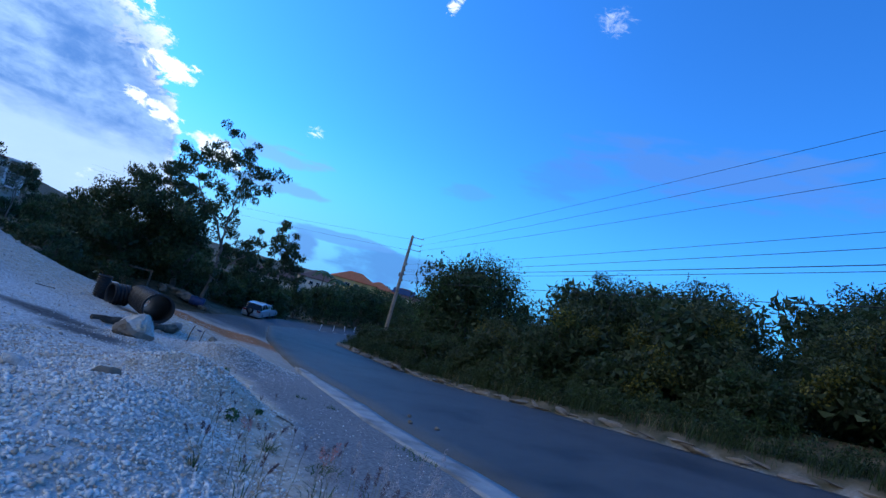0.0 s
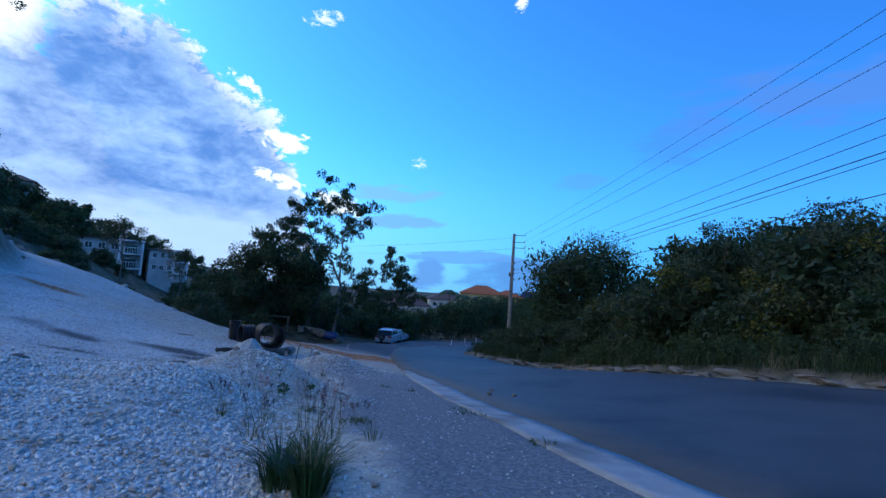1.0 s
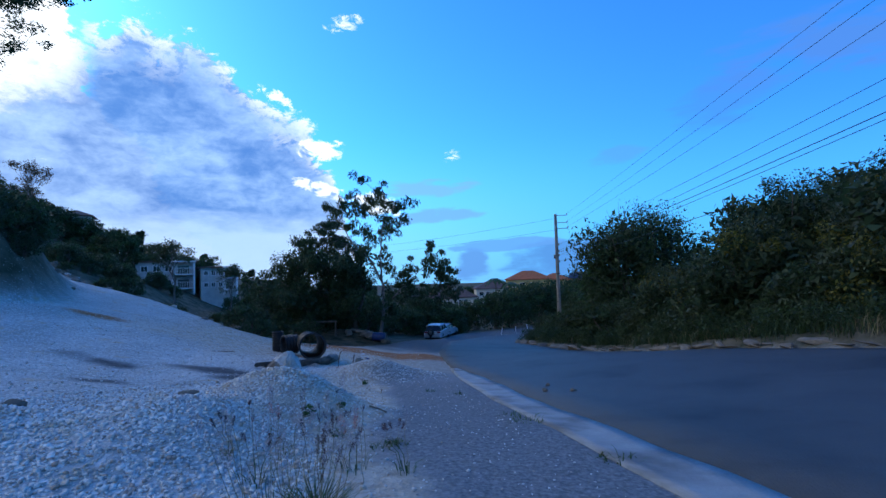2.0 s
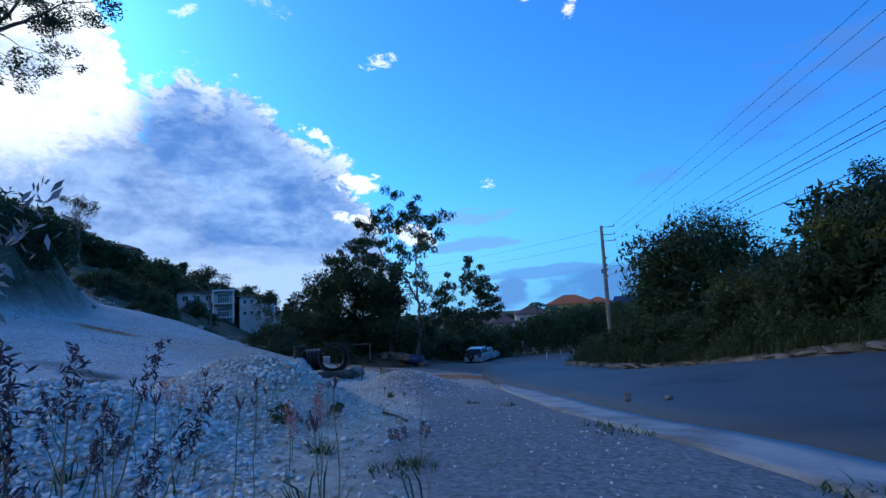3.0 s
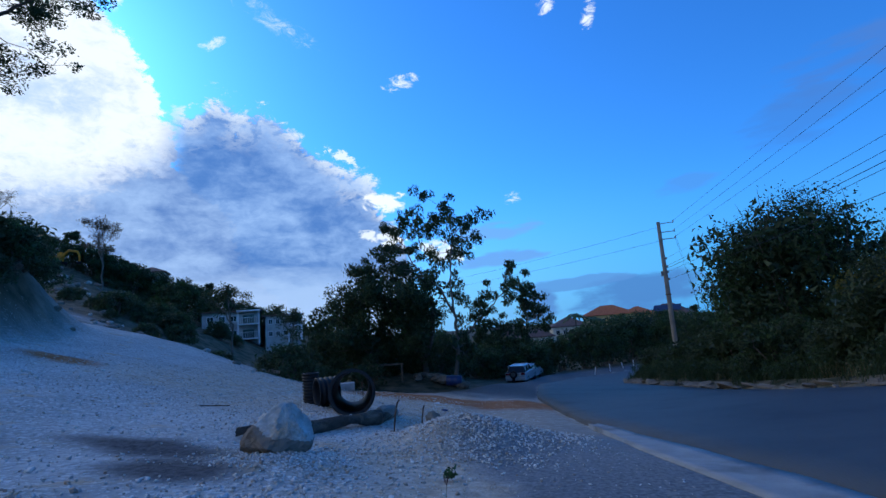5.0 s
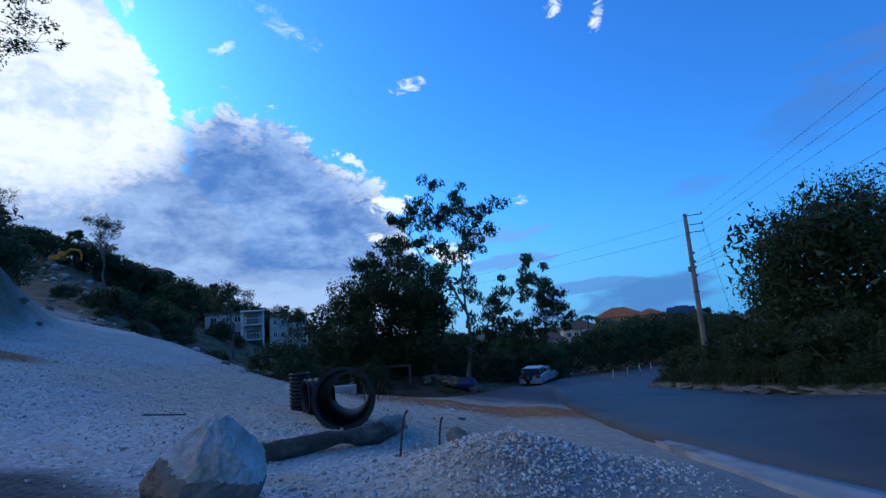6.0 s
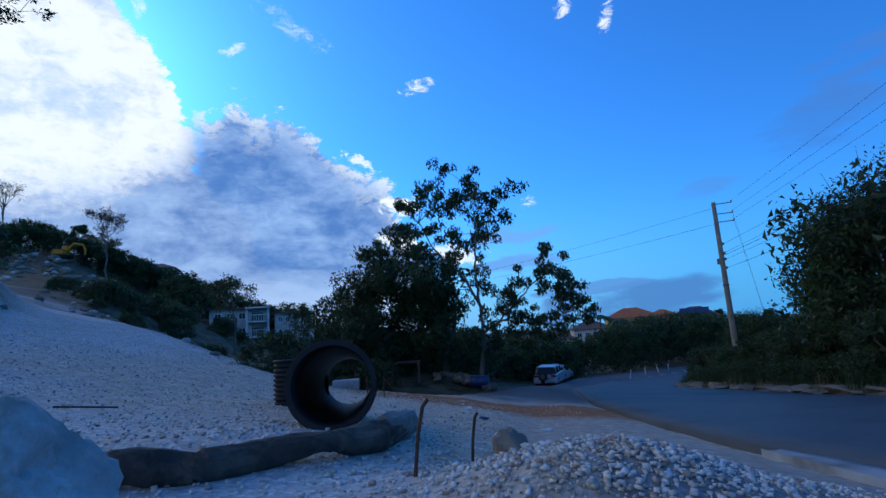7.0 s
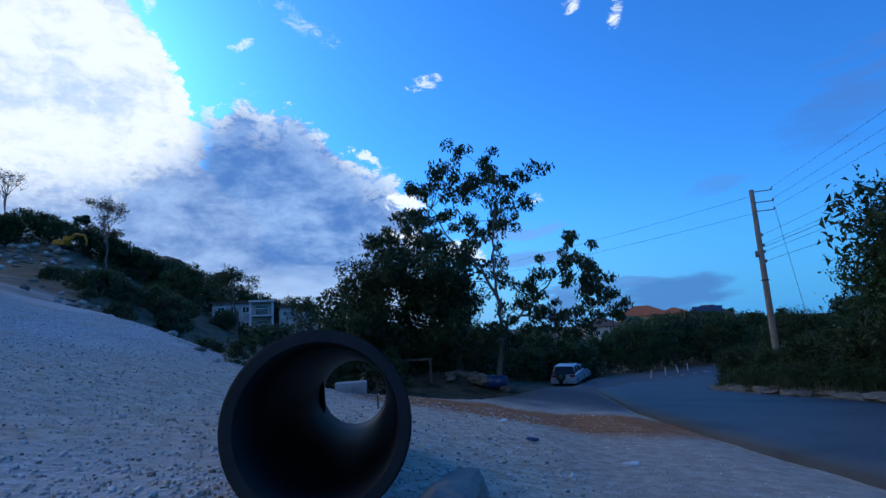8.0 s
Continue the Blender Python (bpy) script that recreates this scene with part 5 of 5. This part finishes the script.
villa(-23.2, 131, -8.6, 20, 6.5, 7, 4.0, M_CREAM, M_TILEDARK, "cream house with brown roof above the bushes", False, 2.2)
villa(-16.5, 140, -8.2, 14, 9, 8, 5.4, M_CREAM, M_TILEDARK, "cream house half hidden behind green trees", False, 2.2)
villa(-86.5, 77, 11.6, 40, 5, 5, 2.6, M_PALEWALL, M_TILEDARK, "pale house among trees on the hill", False, 1.2)

# ---- digger on the hill ----
dg = thing("excavator", -76.3, 53.6, ground_z(-76.3, 53.6) - .1, 25, "yellow excavator parked on the rocky hillside", "excavator")
part("cab", boxes((2.4, 2.2, 1.1, -.6, 0, 1.5, .12), (1.1, 1.2, 1.2, .2, .5, 2.4, .08)), M_DIGGER, dg)
part("track", boxes((3.2, .55, .8, -.3, .9, .45, .2)), M_TYRE, dg)
part("track", boxes((3.2, .55, .8, -.3, -.9, .45, .2)), M_TYRE, dg)
V, Fs = tube([(.4, 0, 1.6), (2.2, 0, 3.3), (4.2, 0, 2.9)], (.3, .32, .22), 6)
boom = raw("boom", V, Fs, M_DIGGER, dg)
V, Fs = tube([(4.1, 0, 3.0), (4.7, 0, 1.6), (4.6, 0, .5)], (.22, .2, .14), 6)
stick = raw("stick", V, Fs, M_DIGGER, boom)
part("bucket", boxes((.7, .9, .6, 4.4, 0, .3, .15)), M_TYRE, stick)

dg.scale = (.62, .62, .62)

# ---- plank frame under the boughs, block beyond the pipe ----
frame_thing = thing("timber_frame", -15.0, 33.2, ground_z(-15.0, 33.2), 14, "rough low timber frame standing under the dark tree", "frame")
part("rail", boxes((2.6, .09, .1, 0, 0, 1.0, .01)), M_BARK, frame_thing)
for sx in (-1.2, 1.2):
    part("post", boxes((.1, .1, 1.1, sx, 0, .5, .01)), M_BARK, frame_thing)
blk = part("concrete_block", boxes((.7, .4, .26, 0, 0, .1, .03)), M_CONCRETE)
blk.matrix_basis = pose(-10.4, 21.6, ground_z(-10.4, 21.6), 0, 0, 30)
tagged(blk, "pale concrete block lying on dirt beyond the pipe", "block")


def palm(x, y, h):
    root = thing("palm_tree", x, y, ground_z(x, y), 0, "small palm with arching fronds near the orange roof", "palm", "palms")
    V, Fs = tube([(0, 0, -.3), (.1, 0, h * .5), (.15, .05, h)], (.2, .15, .12), 8)
    raw("trunk", V, Fs, M_BARK, root)
    for i in range(14):
        a = i * 2.4
        L = 2.6 + .5 * math.sin(i)
        V, Fs = [], []
        for j in range(9):
            q = j / 8
            c = np.array((.15 + math.cos(a) * L * q, .05 + math.sin(a) * L * q, h + 1.3 * q - 2.2 * q * q + .3 * math.sin(i * 1.3)))
            w = .34 * math.sin(.3 + 2.7 * q)
            V += [c + (-math.sin(a) * w, math.cos(a) * w, -.12), c, c + (math.sin(a) * w, -math.cos(a) * w, -.12)]
        for j in range(8):
            o = j * 3
            Fs += [(o, o + 1, o + 4, o + 3), (o + 1, o + 2, o + 5, o + 4)]
        quick("frond", V, Fs, L_MID, root)
    return root


palm(-11.0, 104, 8.4)
palm(-7.6, 101, 7.2)

# ---- fence posts past the cars ----
for i, (x, y) in enumerate(((-4.9, 58), (-3.7, 63), (-2.5, 68), (-1.4, 73))):
    p = part("fence_post", boxes((.09, .09, .85, 0, 0, .3, .015)), M_TRIM)
    p.matrix_basis = pose(x, y, ground_z(x, y), 8 * math.sin(i * 2), 11 * math.cos(i * 1.7), 20 * i)
    tagged(p, "pale leaning wooden fence post beside the road", "post", "fence posts")

# ---- parked cars ----


def wheel(parent, x, y, r=.33, name="wheel"):
    prof = [(-.1, r * .62), (-.11, r * .9), (-.07, r), (.07, r), (.11, r * .9), (.1, r * .62)]
    n = 24
    V = [(a, q * math.cos(6.2832 * k / n), q * math.sin(6.2832 * k / n)) for a, q in prof for k in range(n)]
    Fs = [(i * n + k, i * n + (k + 1) % n, (i + 1) * n + (k + 1) % n, (i + 1) * n + k) for i in range(5) for k in range(n)]
    root = raw(name, V, Fs, M_TYRE, parent, smooth=True)
    V = [(a, q * math.cos(6.2832 * k / n), q * math.sin(6.2832 * k / n)) for a, q in ((-.08, .0), (-.08, r * .2), (-.05, r * .64), (.05, r * .64), (.08, r * .2), (.08, 0)) for k in range(n)]
    raw("rim", V, Fs, M_STEEL, root)
    root.matrix_basis = pose(x, y, r)
    return root


def body_shell(profile, half, tuck):
    """A car's shell from its side outline; the upper points lean in by tuck."""
    bm = bmesh.new()
    rows = []
    for s in (-1, -.86, 0, .86, 1):
        row = []
        for y, z, up in profile:
            k = half - tuck * up
            if abs(s) == 1:
                yy2, zz = y * .97, .3 + (z - .3) * .94
            else:
                yy2, zz = y, z
            row.append(bm.verts.new((s * k, yy2, zz)))
        rows.append(row)
    n = len(profile)
    for a, b in zip(rows[:-1], rows[1:]):
        for i in range(n):
            bm.faces.new((a[i], a[(i + 1) % n], b[(i + 1) % n], b[i]))
    bm.faces.new(rows[0][::-1])
    bm.faces.new(rows[-1])
    return bm


def car(x, y, rz, label, tall=1.0, spare=False):
    """A parked car; its rear is at -y."""
    root = thing("parked_car", x, y, ground_z(x, y), rz, label, "car", "parked cars")
    H = 1.5 * tall
    low = [(-2.15, .34, 0), (-2.2, .6, 0), (-2.14, .92 * tall, 0), (-1.0, .97 * tall, 0), (.7, .98 * tall, 0), (1.9, .82 * tall, 0), (2.15, .62, 0), (2.15, .32, 0)]
    part("body", body_shell(low, .88, 0), M_WHITEPAINT, root, smooth=False)
    top = [(-2.08, .90 * tall, .1), (-1.72, H * .96, 1), (-1.0, H, 1), (.05, H * .99, 1), (1.0, .95 * tall, .1)]
    part("cabin", body_shell(top, .80, .14), M_GLASS, root, "dark tinted cabin glass")
    roof = [(-1.78, H * .965, 1), (-1.0, H + .012, 1), (.1, H * 1.0, 1), (.1, H * .96, 1), (-1.74, H * .93, 1)]
    part("roof", body_shell(roof, .82, .14), M_WHITEPAINT, root)
    for sx in (-1, 1):
        part("pillar", boxes((.05, .12, H * .36, sx * .715, -.45, H * .79, .01)), M_WHITEPAINT, root)
        part("pillar", boxes((.05, .2, H * .36, sx * .72, -1.5, H * .78, .01)), M_WHITEPAINT, root)
        part("tail_lamp", boxes((.34, .06, .15, sx * .66, -2.17, .84 * tall, .02)), M_REDLAMP, root, "red tail lamp")
        part("mirror", boxes((.2, .1, .13, sx * .95, .62, 1.0 * tall, .03)), M_WHITEPAINT, root)
        for wy in (-1.32, 1.32):
            wheel(root, sx * .78, wy)
    part("bumper", boxes((1.7, .14, .24, 0, -2.2, .48, .05)), M_WHITEPAINT, root)
    part("number_plate", boxes((.42, .02, .12, .22, -2.21, .74 * tall, .004)), M_PLATE, root, "pale blank number plate")
    # black slab added under the body to stand in for the shade there
    part("under_shadow_panel", boxes((1.5, 3.9, .16, 0, 0, .28)), M_TYRE, root)
    if spare:
        w = wheel(root, -.12, -2.32, .32, "spare_wheel")
        w.matrix_basis = pose(-.12, -2.3, .82 * tall, 0, 0, 90)
        part("tow_bracket", boxes((.26, .08, .42, -.14, -2.3, .34, .02)), M_TYRE, root)
    root.scale = (.95, .95, .95)
    return root


car(-10.0, 48.4, -2, "silver car with a dark spare wheel on its tailgate", 1.04, True)
car(-10.4, 53.2, -6, "white sedan parked ahead of the silver car", .98)

# ---- grasses near the path ----


def stalk_tuft(x, y, n, h, head, label, spread=.22, head_len=.16, fuzzy=.022, blades=60):
    """A tuft of grass with seed heads on thin stalks."""
    gz2 = ground_z(x, y)
    root = thing("grass_tuft", x, y, gz2, 0, label, "grass", "grass tufts")
    V, Fs = [], []
    for i in range(blades):
        a = rng.uniform(0, 6.28)
        q = rng.uniform(0, .1)
        hh = h * rng.uniform(.25, .62)
        d = np.array((math.cos(a), math.sin(a), 0))
        s = np.array((-d[1], d[0], 0)) * .004
        p0 = d * q + (0, 0, -.05)
        p1 = p0 + d * hh * .25 + (0, 0, hh * .7)
        p2 = p0 + d * hh * .75 + (0, 0, hh * .9)
        o = len(V)
        V += [p0 - s, p0 + s, p1 + s, p1 - s, p2 + s * .1, p2 - s * .1]
        Fs += [(o, o + 1, o + 2, o + 3), (o + 3, o + 2, o + 4, o + 5)]
    tagged(quick("grass_blade", V, Fs, L_GRASS, root), kind="stuff")
    tubes, fluff = [], []
    for i in range(n):
        a = rng.uniform(0, 6.28)
        hh = h * rng.uniform(.7, 1.08)
        tip = np.array((math.cos(a) * spread * rng.uniform(.2, 1), math.sin(a) * spread * rng.uniform(.2, 1), hh))
        tubes.append(tube(wobble((tip[0] * .12, tip[1] * .12, -.05), tip, 6, .012), np.linspace(.0028, .0014, 6), 4))
        top = tip + (tip * (1, 1, 0)) * .3 + (0, 0, head_len)
        for j in range(130):
            q = rng.uniform()
            fluff.append(tip + (top - tip) * q + rng.normal(0, fuzzy * math.sin(.4 + 2.4 * q), 3))
    V, Fs = join(tubes)
    tagged(raw("stalk", V, Fs, M_STRAW, root), kind="stuff")
    V, Fs = leaf_mesh(fluff, .016, .004, -.8)
    tagged(quick("seed_head", V, Fs, head, root), kind="stuff")
    return root


def finger_grass(x, y, h, label):
    """A single stalk with a hand-like spray of dark spikes."""
    root = thing("finger_grass", x, y, ground_z(x, y), 0, label, "grass", "finger grass stalks")
    top = Vector((rng.normal(0, .03), rng.normal(0, .03), h))
    V, Fs = tube(wobble((0, 0, -.05), top, 6, .01), .0022, 5)
    raw("stalk", V, Fs, M_STRAW, root)
    tubes = []
    for k in range(7):
        a = rng.uniform(0, 6.28)
        e = top + Vector((math.cos(a) * .02, math.sin(a) * .02, .05 + .012 * math.sin(k)))
        tubes.append(tube(wobble(top, e, 5, .002), (.0012, .002, .0024, .002, .0006), 5))
    V, Fs = join(tubes)
    tagged(raw("spike", V, Fs, M_SEED, root), kind="stuff")
    return root


stalk_tuft(.40, 2.62, 18, .66, M_PALESEED, "green grass tuft with pale feathery seed heads", .22, .2, .013, 330)
stalk_tuft(.16, 2.7, 11, .62, M_PALESEED, "grass tuft with pale plumes beside loose gravel", .34, .18, .013, 220)
stalk_tuft(.2, 3.1, 8, .5, M_SEED, "green grass tuft beside loose gravel", .2, .1, .01, 200)
stalk_tuft(-.06, 5.25, 5, .15, M_SEED, "low green weed tuft on the dirt", .2, .06, .01, 120)
stalk_tuft(-.72, 5.35, 6, .2, M_SEED, "small green weed tuft among pebbles", .14, .06, .01, 90)
stalk_tuft(-.05, 4.26, 2, .43, M_REDSEED, "reddish seeded grass growing in gravel", .03, .10, .016, 10)
stalk_tuft(-.12, 4.2, 2, .37, M_REDSEED, "reddish grass stalks growing in gravel", .06, .09, .015, 10)
stalk_tuft(-.75, 4.3, 2, .40, M_REDSEED, "short reddish grass stalks growing in gravel", .10, .07, .015, 12)
stalk_tuft(-.60, 3.75, 4, .34, M_SEED, "dark seeded grass stalks in gravel", .16, .06, .008, 16)
stalk_tuft(-1.05, 4.05, 4, .32, M_SEED, "dark seeded grass stalks among pebbles", .18, .06, .008, 16)
stalk_tuft(.36, 4.30, 1, .46, M_PALESEED, "tall grass stalk with a pale fluffy head", .02, .11, .014, 16)
for x, y, h in ((.02, 4.28, .47), (.12, 3.97, .36), (-.32, 4.1, .40), (-.42, 4.35, .44), (-.62, 4.05, .40), (-.78, 4.0, .36), (-1.0, 4.3, .34), (-.5, 3.8, .34), (.3, 2.95, .34), (-1.1, 5.4, .26), (-1.25, 5.7, .24), (-1.05, 6.0, .22), (-1.0, 7.6, .2), (-2.1, 9.4, .2), (-1.2, 4.9, .3), (-.9, 5.0, .26)):
    finger_grass(x, y, h, "thin stalk with dark finger-like seed spikes")
# a leafy weed and mats of creeping green
for x, y, r, n in ((-1.2, 5.65, .09, 60), (-2.5, 10.6, .07, 40), (-3.35, 13.4, .08, 50), (-1.0, 6.1, .05, 30)):
    V, Fs = leaf_mesh(clump_points((x, y, ground_z(x, y) + .07), r, n, .7), .06, .03)
    tagged(quick("leafy_weed", V, Fs, L_MID), "small leafy green weed growing in gravel", "weed", "small weeds", kind="stuff")
grass_field("weed_patch", [(1.02, 7.15, .3), (1.1, 6.7, .22), (-.1, 5.15, .2), (-.3, 9.6, .14), (-.9, 9.9, .12), (2.0, 5.1, .2)], .08, 60, L_GRASS, "low creeping green weeds on the verge", 1.2, .006, "weeds")
